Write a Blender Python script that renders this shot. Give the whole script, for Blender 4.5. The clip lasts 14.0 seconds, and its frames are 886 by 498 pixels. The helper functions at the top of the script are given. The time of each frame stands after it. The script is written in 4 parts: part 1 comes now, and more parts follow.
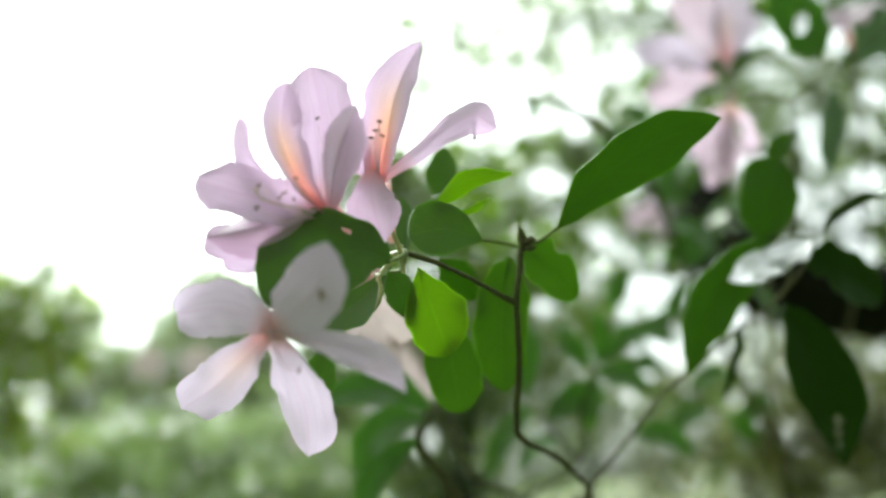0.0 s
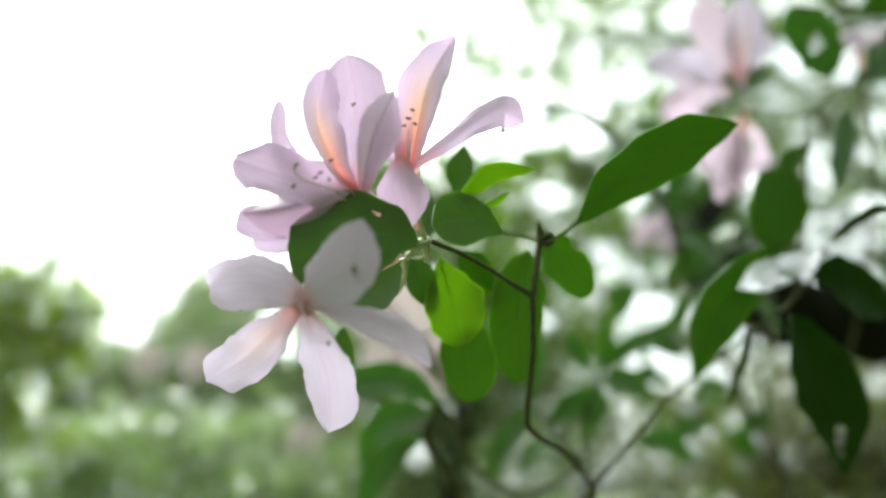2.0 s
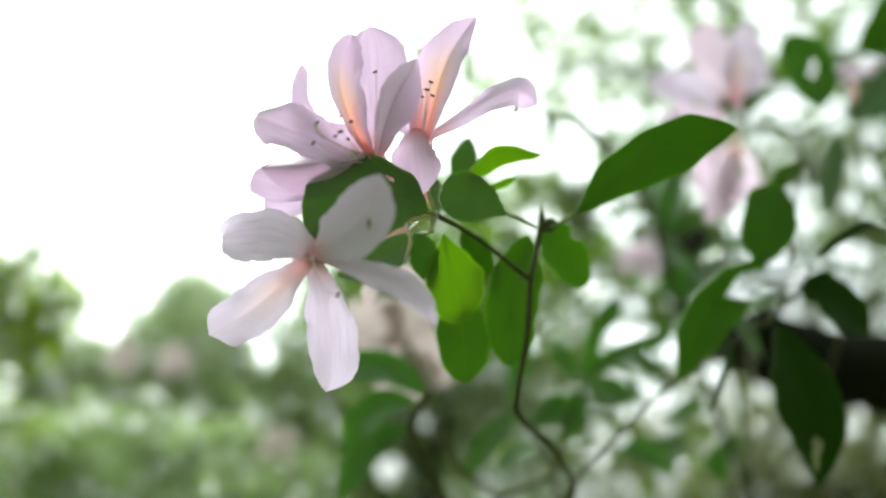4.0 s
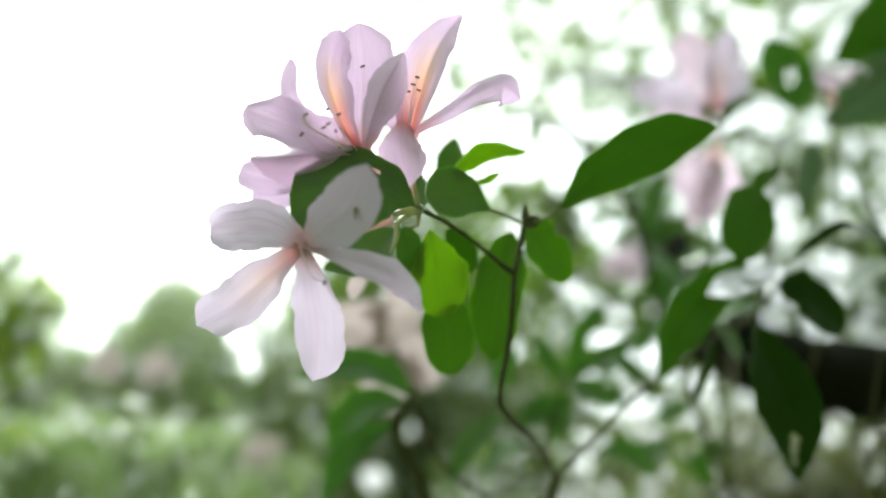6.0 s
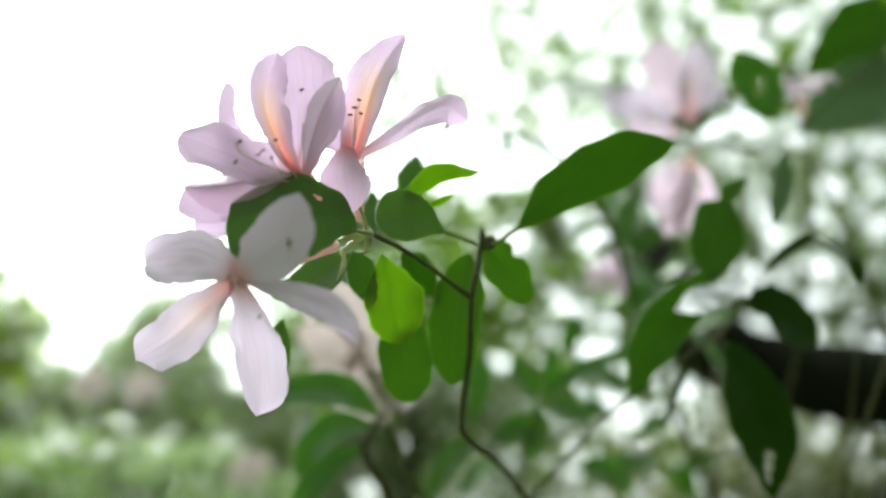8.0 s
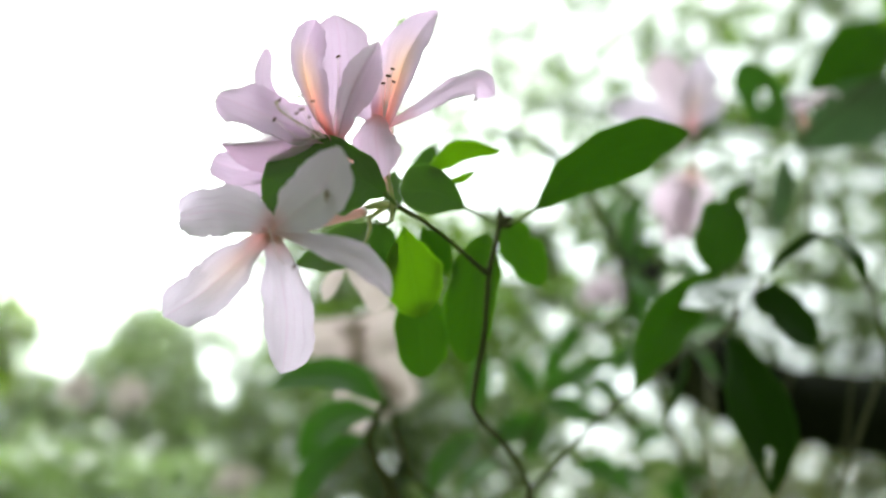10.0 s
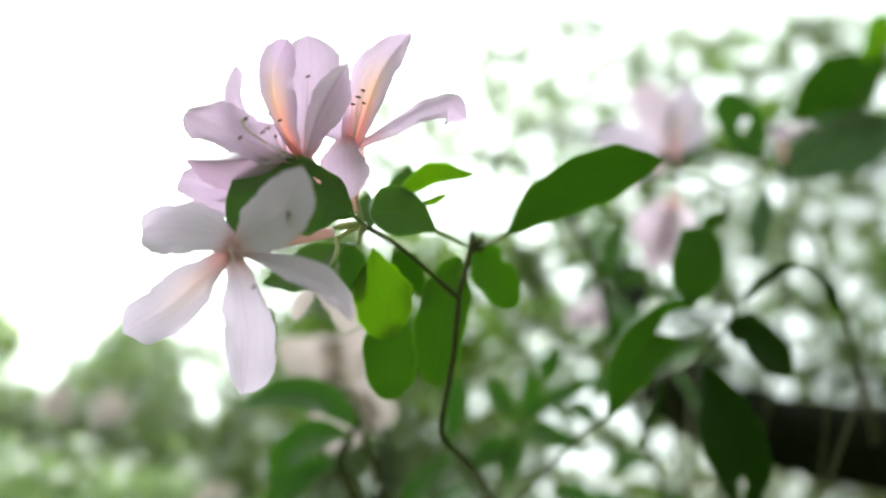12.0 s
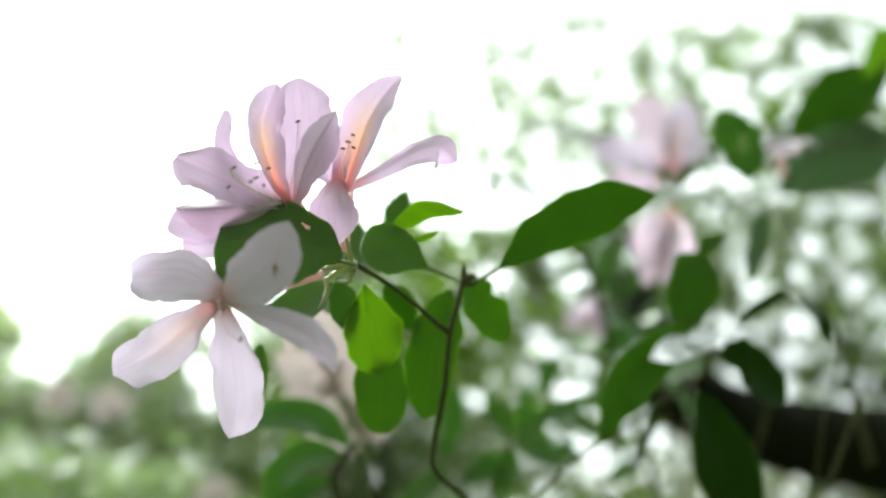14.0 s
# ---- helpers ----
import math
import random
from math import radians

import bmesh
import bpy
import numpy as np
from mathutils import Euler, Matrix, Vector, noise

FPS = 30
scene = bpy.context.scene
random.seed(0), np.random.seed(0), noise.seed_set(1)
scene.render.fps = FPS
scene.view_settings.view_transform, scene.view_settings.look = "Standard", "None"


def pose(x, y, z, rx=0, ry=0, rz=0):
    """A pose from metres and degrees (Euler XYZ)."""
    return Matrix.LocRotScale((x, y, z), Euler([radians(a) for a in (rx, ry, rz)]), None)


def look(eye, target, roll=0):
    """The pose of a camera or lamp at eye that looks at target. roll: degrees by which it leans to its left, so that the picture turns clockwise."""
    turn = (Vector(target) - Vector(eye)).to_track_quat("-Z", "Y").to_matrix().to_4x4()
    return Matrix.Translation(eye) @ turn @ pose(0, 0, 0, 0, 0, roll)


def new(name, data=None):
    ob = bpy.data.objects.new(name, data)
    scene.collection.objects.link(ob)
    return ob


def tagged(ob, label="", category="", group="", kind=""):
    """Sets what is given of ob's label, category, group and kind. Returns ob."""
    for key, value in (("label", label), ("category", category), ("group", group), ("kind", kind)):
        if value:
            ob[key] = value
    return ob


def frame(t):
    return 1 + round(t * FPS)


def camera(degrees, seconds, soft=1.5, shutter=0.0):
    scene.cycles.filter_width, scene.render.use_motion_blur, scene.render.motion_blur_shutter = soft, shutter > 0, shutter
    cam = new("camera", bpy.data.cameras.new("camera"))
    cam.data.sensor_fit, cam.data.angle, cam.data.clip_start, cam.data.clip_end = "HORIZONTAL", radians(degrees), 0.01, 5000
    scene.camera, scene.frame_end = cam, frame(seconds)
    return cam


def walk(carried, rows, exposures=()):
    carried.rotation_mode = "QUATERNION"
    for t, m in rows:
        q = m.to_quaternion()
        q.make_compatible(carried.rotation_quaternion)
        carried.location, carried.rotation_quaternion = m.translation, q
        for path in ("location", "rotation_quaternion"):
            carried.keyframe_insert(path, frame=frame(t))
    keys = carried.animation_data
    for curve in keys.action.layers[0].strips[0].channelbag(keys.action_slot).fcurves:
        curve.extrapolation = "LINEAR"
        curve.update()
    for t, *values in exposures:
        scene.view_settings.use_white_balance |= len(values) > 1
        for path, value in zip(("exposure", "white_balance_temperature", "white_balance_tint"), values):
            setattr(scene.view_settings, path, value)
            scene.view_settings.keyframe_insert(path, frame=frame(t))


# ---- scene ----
# ---- the camera, held a hand's breadth from the flowers ----
cam = camera(64.0, 14.0, soft=2.2)
cam.data.dof.use_dof = True
cam.data.dof.focus_distance = 0.177
cam.data.dof.aperture_fstop = 4.5
ROWS = [
    (0.0, 0.0113, 0.0062, 1.3754, 108.88, 5.28, 4.33),
    (0.5, 0.0110, 0.0049, 1.3767, 108.67, 4.15, 4.35),
    (1.0, 0.0074, 0.0026, 1.3729, 109.46, 4.31, 3.77),
    (1.5, 0.0062, 0.0012, 1.3715, 109.21, 3.14, 3.67),
    (2.0, 0.0055, 0.0024, 1.3685, 109.71, 3.03, 3.67),
    (4.5, -0.0007, 0.0010, 1.3537, 111.37, -0.53, 0.87),
    (5.0, 0.0007, -0.0007, 1.3528, 111.39, 0.17, 0.74),
    (5.5, -0.0010, 0.0003, 1.3510, 111.60, -0.87, -0.17),
    (6.0, 0.0000, 0.0000, 1.3500, 112.00, 0.00, 0.00),
    (6.5, 0.0050, -0.0021, 1.3521, 111.90, 0.92, 0.51),
    (7.0, 0.0001, 0.0006, 1.3468, 113.09, -1.66, -1.38),
    (7.5, 0.0045, 0.0021, 1.3443, 113.34, -1.30, -1.45),
    (8.0, 0.0108, 0.0036, 1.3558, 112.79, 1.27, -0.30),
    (8.5, 0.0184, 0.0048, 1.3606, 112.95, -0.07, -0.69),
    (9.0, 0.0203, -0.0008, 1.3473, 113.85, 3.28, 0.23),
    (9.2, 0.0159, 0.0008, 1.3455, 113.83, 1.22, -0.20),
    (11.3, -0.0023, 0.0062, 1.3372, 115.90, -1.34, -3.24),
    (11.5, 0.0002, 0.0038, 1.3402, 115.45, -2.17, -3.64),
    (12.0, 0.0079, 0.0052, 1.3430, 116.06, -0.99, -3.04),
    (12.5, 0.0194, -0.0036, 1.3459, 115.45, 1.44, -2.30),
    (13.0, 0.0320, -0.0059, 1.3431, 115.66, 1.86, -1.12),
    (13.5, 0.0197, -0.0058, 1.3567, 115.09, 1.52, -1.66),
    (14.0, 0.0108, -0.0007, 1.3545, 115.53, -1.49, -3.03),
]
walk(cam, [(t, pose(x, y, z, rx, ry, rz)) for t, x, y, z, rx, ry, rz in ROWS], exposures=[(0.0, 0.79, 6320.0, -4.0), (14.0, 0.79, 6320.0, -4.0)])

# ---- the world: an overcast white sky, a wide soft sun behind thin cloud ----
TILT = 22.0
SHRUB = pose(0, 0, 1.35, TILT) @ Matrix.Scale(0.01, 4)


def P(x, y, z):
    """A place in the shrub's own frame: centimetres to the right, away and up, the frame tipped up by TILT."""
    return SHRUB @ Vector((x, y, z))


def D(x, y, z):
    """A direction in the shrub's own frame."""
    return (SHRUB.to_3x3() @ Vector((x, y, z))).normalized()


world = bpy.data.worlds.new("overcast")
scene.world = world
world.use_nodes = True
wn, wl = world.node_tree.nodes, world.node_tree.links
wn.clear()
sky = wn.new("ShaderNodeTexSky")
sky.sky_type, sky.sun_disc = "NISHITA", False
sky.sun_elevation, sky.sun_rotation = radians(55), radians(-25)
sky.air_density, sky.dust_density, sky.ozone_density = 1.0, 6.0, 1.0
grey = wn.new("ShaderNodeHueSaturation")
grey.inputs["Saturation"].default_value = 0.10
wb = wn.new("ShaderNodeBackground")
wb.inputs["Strength"].default_value = 0.25
wo = wn.new("ShaderNodeOutputWorld")
wl.new(sky.outputs[0], grey.inputs["Color"])
wl.new(grey.outputs[0], wb.inputs["Color"])
wl.new(wb.outputs[0], wo.inputs["Surface"])

sun = new("sun", bpy.data.lights.new("sun", "SUN"))
sun.data.energy, sun.data.angle, sun.data.color = 0.8, radians(15), (1.0, 0.97, 0.92)
sun.matrix_world = look((0, 0, 0), (0.35, -0.75, -1.1))


# ---- materials ----
def material(name):
    m = bpy.data.materials.new(name)
    m.use_nodes = True
    m.node_tree.nodes.clear()
    return m, m.node_tree.nodes, m.node_tree.links


def ramp(n, stops):
    r = n.new("ShaderNodeValToRGB")
    e = r.color_ramp.elements
    e[0].position, e[0].color = stops[0][0], (*stops[0][1], 1)
    e[1].position, e[1].color = stops[-1][0], (*stops[-1][1], 1)
    for p, c in stops[1:-1]:
        k = e.new(p)
        k.color = (*c, 1)
    return r


def calc(n, l, op, a, b=None, c=None):
    m = n.new("ShaderNodeMath")
    m.operation = op
    for s, v in zip(m.inputs, (a, b, c)):
        if v is None:
            continue
        if isinstance(v, (int, float)):
            s.default_value = v
        else:
            l.new(v, s)
    return m.outputs[0]


def blend(n, l, fac, a, b, kind="MIX"):
    m = n.new("ShaderNodeMix")
    m.data_type, m.blend_type = "RGBA", kind
    for s, v in ((m.inputs["Factor"], fac), (m.inputs["A"], a), (m.inputs["B"], b)):
        if isinstance(v, tuple):
            s.default_value = (*v, 1)
        elif isinstance(v, (int, float)):
            s.default_value = v
        else:
            l.new(v, s)
    return m.outputs["Result"]


def along_across(n, l):
    """u along the blade, and the distance from its midrib."""
    uv = n.new("ShaderNodeUVMap")
    sep = n.new("ShaderNodeSeparateXYZ")
    l.new(uv.outputs[0], sep.inputs[0])
    side = calc(n, l, "ABSOLUTE", calc(n, l, "MULTIPLY_ADD", sep.outputs[1], 2.0, -1.0))
    return uv.outputs[0], sep.outputs[0], side


def noise_of(n, l, vector, scale, detail=3.0, rough=0.55):
    t = n.new("ShaderNodeTexNoise")
    t.inputs["Scale"].default_value, t.inputs["Detail"].default_value, t.inputs["Roughness"].default_value = scale, detail, rough
    if vector is not None:
        l.new(vector, t.inputs["Vector"])
    return t.outputs["Fac"]


def thin_surface(n, l, colour, through_colour, share, rough, gloss_ior, bump=None):
    """Diffuse and transmitted light through a thin blade, under a glossy skin."""
    dif, tra = n.new("ShaderNodeBsdfDiffuse"), n.new("ShaderNodeBsdfTranslucent")
    l.new(colour, dif.inputs["Color"])
    l.new(through_colour, tra.inputs["Color"])
    mix = n.new("ShaderNodeMixShader")
    mix.inputs[0].default_value = share
    l.new(dif.outputs[0], mix.inputs[1])
    l.new(tra.outputs[0], mix.inputs[2])
    glo, fre = n.new("ShaderNodeBsdfGlossy"), n.new("ShaderNodeFresnel")
    glo.inputs["Roughness"].default_value = rough
    fre.inputs["IOR"].default_value = gloss_ior
    top = n.new("ShaderNodeMixShader")
    l.new(fre.outputs[0], top.inputs[0])
    l.new(mix.outputs[0], top.inputs[1])
    l.new(glo.outputs[0], top.inputs[2])
    if bump is not None:
        for s in (dif, glo):
            l.new(bump, s.inputs["Normal"])
    out = n.new("ShaderNodeOutputMaterial")
    l.new(top.outputs[0], out.inputs["Surface"])


def bump_of(n, l, height, strength, distance):
    b = n.new("ShaderNodeBump")
    b.inputs["Strength"].default_value, b.inputs["Distance"].default_value = strength, distance
    l.new(height, b.inputs["Height"])
    return b.outputs[0]


def petal_material(name, blotch, tint=(0.84, 0.735, 0.855), strong=0.78, throat=(0.88, 0.52, 0.52), share=0.70):
    m, n, l = material(name)
    uv, u, side = along_across(n, l)
    geo = n.new("ShaderNodeTexCoord")
    soft = noise_of(n, l, geo.outputs["Object"], 140, 3)
    base = ramp(n, [(0.0, throat), (0.10, tuple(0.55 * a + 0.45 * b for a, b in zip(throat, tint))), (0.24, tuple(0.5 * c + 0.5 * min(0.9, c + 0.04) for c in tint)), (1.0, tint)])
    l.new(u, base.inputs[0])
    pale = blend(n, l, calc(n, l, "MULTIPLY", soft, 0.45), base.outputs[0], (0.82, 0.78, 0.84))
    # veins that fan out along the petal, and a firmer midrib
    wave = calc(n, l, "SINE", calc(n, l, "ADD", calc(n, l, "MULTIPLY", side, 19.0), calc(n, l, "MULTIPLY", noise_of(n, l, uv, 5), 5.0)))
    vein = calc(n, l, "POWER", calc(n, l, "MAXIMUM", wave, 0.0), 6.0)
    rib = calc(n, l, "LESS_THAN", side, 0.05)
    line = calc(n, l, "MAXIMUM", calc(n, l, "MULTIPLY", vein, 0.22), calc(n, l, "MULTIPLY", rib, 0.45))
    col = blend(n, l, calc(n, l, "MULTIPLY", line, 0.6), pale, (0.78, 0.62, 0.74))
    if blotch:
        reach = calc(n, l, "MULTIPLY", calc(n, l, "SMOOTH_MAX", calc(n, l, "SUBTRACT", 0.78, u), 0.0, 0.1), calc(n, l, "MAXIMUM", calc(n, l, "SUBTRACT", 0.85, side), 0.0))
        glow = calc(n, l, "MINIMUM", calc(n, l, "MULTIPLY", reach, 3.2 * strong), strong)
        orange = ramp(n, [(0.0, (0.94, 0.46, 0.42)), (0.22, (0.94, 0.56, 0.45)), (0.42, (0.92, 0.71, 0.50)), (0.7, (0.91, 0.79, 0.60)), (1.0, (0.90, 0.82, 0.72))])
        l.new(u, orange.inputs[0])
        col = blend(n, l, glow, col, orange.outputs[0])
        spots = n.new("ShaderNodeTexVoronoi")
        spots.inputs["Scale"].default_value = 11
        l.new(uv, spots.inputs["Vector"])
        dot = calc(n, l, "MULTIPLY", calc(n, l, "LESS_THAN", spots.outputs["Distance"], 0.12), calc(n, l, "MULTIPLY", glow, calc(n, l, "LESS_THAN", side, 0.45)))
        col = blend(n, l, calc(n, l, "MULTIPLY", dot, 0.6), col, (0.55, 0.26, 0.30))
    h = calc(n, l, "ADD", calc(n, l, "MULTIPLY", line, -0.8), calc(n, l, "MULTIPLY", soft, 0.6))
    thin_surface(n, l, col, blend(n, l, 1.0, col, (0.98, 0.94, 0.98), "MULTIPLY"), share, 0.45, 1.14, bump_of(n, l, h, 0.8, 0.0009))
    return m


def leaf_material(name, dark, light, lit, share=0.42, rough=0.3, ior=1.38, crinkle=0.0):
    m, n, l = material(name)
    uv, u, side = along_across(n, l)
    geo, info = n.new("ShaderNodeTexCoord"), n.new("ShaderNodeObjectInfo")
    soft = noise_of(n, l, geo.outputs["Object"], 60, 4)
    fine = noise_of(n, l, geo.outputs["Object"], 900, 2)
    tone = calc(n, l, "ADD", calc(n, l, "MULTIPLY", soft, 0.7), calc(n, l, "MULTIPLY", info.outputs["Random"], 0.35))
    col = blend(n, l, tone, dark, light)
    # side veins leave the midrib at a slant
    v = calc(n, l, "SINE", calc(n, l, "SUBTRACT", calc(n, l, "MULTIPLY", u, 50.0), calc(n, l, "MULTIPLY", side, 15.0)))
    vein = calc(n, l, "POWER", calc(n, l, "MAXIMUM", v, 0.0), 12.0)
    rib = calc(n, l, "LESS_THAN", side, 0.035)
    line = calc(n, l, "MAXIMUM", calc(n, l, "MULTIPLY", vein, 0.45), rib)
    col = blend(n, l, calc(n, l, "MULTIPLY", line, 0.35), col, light)
    rim = calc(n, l, "GREATER_THAN", side, 0.93)
    old = calc(n, l, "GREATER_THAN", noise_of(n, l, geo.outputs["Object"], 210, 2), 0.77)
    col = blend(n, l, calc(n, l, "MULTIPLY", old, 0.55), col, (0.10, 0.07, 0.02))
    thr = blend(n, l, calc(n, l, "MULTIPLY", line, 0.4), blend(n, l, tone, lit, tuple(1.25 * c for c in lit)), tuple(1.5 * c for c in lit))
    # lit leaf edge, put into the transmitted colour as a brighter rim
    thr = blend(n, l, calc(n, l, "MULTIPLY", rim, 0.6), thr, tuple(2.0 * c + 0.05 for c in lit))
    thr = blend(n, l, calc(n, l, "MULTIPLY", old, 0.6), thr, (0.06, 0.04, 0.01))
    h = calc(n, l, "ADD", calc(n, l, "MULTIPLY", line, -1.0), calc(n, l, "MULTIPLY", fine, 0.25))
    if crinkle:
        h = calc(n, l, "ADD", h, calc(n, l, "MULTIPLY", noise_of(n, l, geo.outputs["Object"], 330, 2), crinkle))
    thin_surface(n, l, col, thr, share, rough, ior, bump_of(n, l, h, 0.5, 0.0005))
    return m


def cloud_material(name, dark, light, lit, share=0.4, rough=0.42, ior=1.40):
    m, n, l = material(name)
    geo = n.new("ShaderNodeNewGeometry")
    col = blend(n, l, geo.outputs["Random Per Island"], dark, light)
    thr = blend(n, l, geo.outputs["Random Per Island"], tuple(0.7 * c for c in lit), lit)
    thin_surface(n, l, col, thr, share, rough, ior)
    return m


def bark_material(name, dark, light, scale=300.0, rough=0.75):
    m, n, l = material(name)
    geo = n.new("ShaderNodeTexCoord")
    a = noise_of(n, l, geo.outputs["Object"], scale, 5, 0.65)
    b = noise_of(n, l, geo.outputs["Object"], scale * 0.12, 2)
    col = blend(n, l, calc(n, l, "MULTIPLY", a, calc(n, l, "ADD", b, 0.5)), dark, light)
    p = n.new("ShaderNodeBsdfPrincipled")
    p.inputs["Roughness"].default_value = rough
    p.inputs["Specular IOR Level"].default_value = 0.15
    l.new(col, p.inputs["Base Color"])
    l.new(bump_of(n, l, a, 0.8, 0.4 / scale), p.inputs["Normal"])
    out = n.new("ShaderNodeOutputMaterial")
    l.new(p.outputs[0], out.inputs["Surface"])
    return m


def soft_material(name, dark, light, share=0.5, scale=400.0):
    """Soft plant tissue that lets light through: filaments, tubes, bud scales."""
    m, n, l = material(name)
    geo = n.new("ShaderNodeTexCoord")
    col = blend(n, l, noise_of(n, l, geo.outputs["Object"], scale, 3), dark, light)
    thin_surface(n, l, col, col, share, 0.4, 1.3)
    return m


PETAL = petal_material("petal_lavender", False)
PALE = petal_material("petal_pale", False, (0.79, 0.75, 0.82), throat=(0.87, 0.62, 0.62))
FAINT = petal_material("petal_faint_blotch", True, (0.79, 0.75, 0.82), 0.32)
BLOTCH = petal_material("petal_orange_blotch", True)
FADED = petal_material("petal_faded", False, (0.66, 0.62, 0.56), throat=(0.62, 0.57, 0.49))
FAR_PETAL = petal_material("petal_rose", False, (0.92, 0.82, 0.88), throat=(0.88, 0.72, 0.62), share=0.78)
MAUVE = petal_material("petal_mauve", False, (0.72, 0.57, 0.71), throat=(0.80, 0.46, 0.52), share=0.62)
LEAF = leaf_material("leaf_green", (0.040, 0.095, 0.008), (0.075, 0.15, 0.015), (0.17, 0.33, 0.015), 0.46)
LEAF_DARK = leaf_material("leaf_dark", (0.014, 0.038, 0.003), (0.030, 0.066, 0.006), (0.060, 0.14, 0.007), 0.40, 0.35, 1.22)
LEAF_YOUNG = leaf_material("leaf_young", (0.10, 0.18, 0.012), (0.16, 0.26, 0.03), (0.38, 0.58, 0.04), 0.57)
LEAF_MID = leaf_material("leaf_mid", (0.045, 0.11, 0.010), (0.095, 0.18, 0.025), (0.23, 0.41, 0.03), 0.5)
# near-white base: the sky's reflection on the wet leaf is put into colour
LEAF_WET_SHEEN = leaf_material("leaf_wet_sheen", (0.50, 0.55, 0.50), (0.90, 0.92, 0.90), (0.92, 0.95, 0.92), 0.5, 0.10, 9.0, 0.45)
# greyed green, with the haze over the farther leaves put into the colour
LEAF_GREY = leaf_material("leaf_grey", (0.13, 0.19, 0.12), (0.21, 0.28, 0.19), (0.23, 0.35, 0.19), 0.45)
TWIG = bark_material("twig_bark", (0.022, 0.024, 0.009), (0.10, 0.105, 0.04), 500)
GREEN_TWIG = bark_material("green_twig", (0.10, 0.16, 0.04), (0.22, 0.28, 0.09), 400, 0.5)
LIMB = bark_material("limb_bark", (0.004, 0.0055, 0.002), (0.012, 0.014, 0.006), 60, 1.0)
FILAMENT = soft_material("filament", (0.92, 0.80, 0.85), (0.95, 0.86, 0.90), 0.6)
PISTIL = soft_material("pistil", (0.50, 0.48, 0.30), (0.64, 0.60, 0.42), 0.55)
ANTHER = bark_material("anther", (0.10, 0.06, 0.05), (0.22, 0.13, 0.10), 900, 0.7)
TUBE = soft_material("tube_rose", (0.84, 0.52, 0.50), (0.88, 0.68, 0.66), 0.5)
BLEMISH = bark_material("blemish", (0.20, 0.13, 0.10), (0.34, 0.24, 0.20), 900, 0.8)
SCALE = soft_material("bud_scale", (0.30, 0.40, 0.12), (0.62, 0.58, 0.36), 0.5, 250)
# LEAF_HAZE and LEAF_SOFT: bright veil over these leaves put into lighter greens
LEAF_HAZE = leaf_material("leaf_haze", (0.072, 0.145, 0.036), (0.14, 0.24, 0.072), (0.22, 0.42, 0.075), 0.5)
LEAF_SOFT = leaf_material("leaf_soft", (0.10, 0.17, 0.05), (0.15, 0.24, 0.075), (0.20, 0.36, 0.055), 0.46)
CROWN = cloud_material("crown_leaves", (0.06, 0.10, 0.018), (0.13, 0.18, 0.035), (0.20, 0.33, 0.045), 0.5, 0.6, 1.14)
# HEDGE and MIST: haze over far foliage put into paler leaf greens
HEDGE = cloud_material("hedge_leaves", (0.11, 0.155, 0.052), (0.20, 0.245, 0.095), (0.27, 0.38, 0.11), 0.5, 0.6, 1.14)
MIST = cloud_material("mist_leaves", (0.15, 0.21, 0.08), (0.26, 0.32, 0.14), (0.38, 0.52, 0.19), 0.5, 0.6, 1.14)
LUSH = cloud_material("lush_leaves", (0.11, 0.17, 0.014), (0.20, 0.27, 0.03), (0.40, 0.56, 0.04), 0.58)
MEADOW = cloud_material("olive_leaves", (0.14, 0.155, 0.065), (0.29, 0.29, 0.15), (0.37, 0.42, 0.16), 0.5)
YELLOW = cloud_material("yellow_leaves", (0.16, 0.19, 0.04), (0.28, 0.29, 0.08), (0.40, 0.44, 0.10))


def water_material():
    m, n, l = material("water")
    g = n.new("ShaderNodeBsdfGlass")
    g.inputs["IOR"].default_value, g.inputs["Roughness"].default_value = 1.33, 0.0
    out = n.new("ShaderNodeOutputMaterial")
    l.new(g.outputs[0], out.inputs["Surface"])
    return m


WATER = water_material()


def ground_material():
    m, n, l = material("forest_floor")
    geo = n.new("ShaderNodeTexCoord")
    a = noise_of(n, l, geo.outputs["Object"], 0.7, 5)
    b = noise_of(n, l, geo.outputs["Object"], 22, 6, 0.7)
    col = blend(n, l, b, (0.07, 0.09, 0.035), blend(n, l, a, (0.17, 0.15, 0.08), (0.17, 0.24, 0.08)))
    p = n.new("ShaderNodeBsdfPrincipled")
    p.inputs["Roughness"].default_value = 0.95
    l.new(col, p.inputs["Base Color"])
    l.new(bump_of(n, l, b, 0.8, 0.05), p.inputs["Normal"])
    out = n.new("ShaderNodeOutputMaterial")
    l.new(p.outputs[0], out.inputs["Surface"])
    return m


# ---- building blocks ----
ORIGIN = {}


def thing(name, at, label, category, group=""):
    ob = new(name)
    ob.empty_display_size = 0.02
    ob.location = at
    ORIGIN[ob] = Vector(at)
    return tagged(ob, label, category, group)


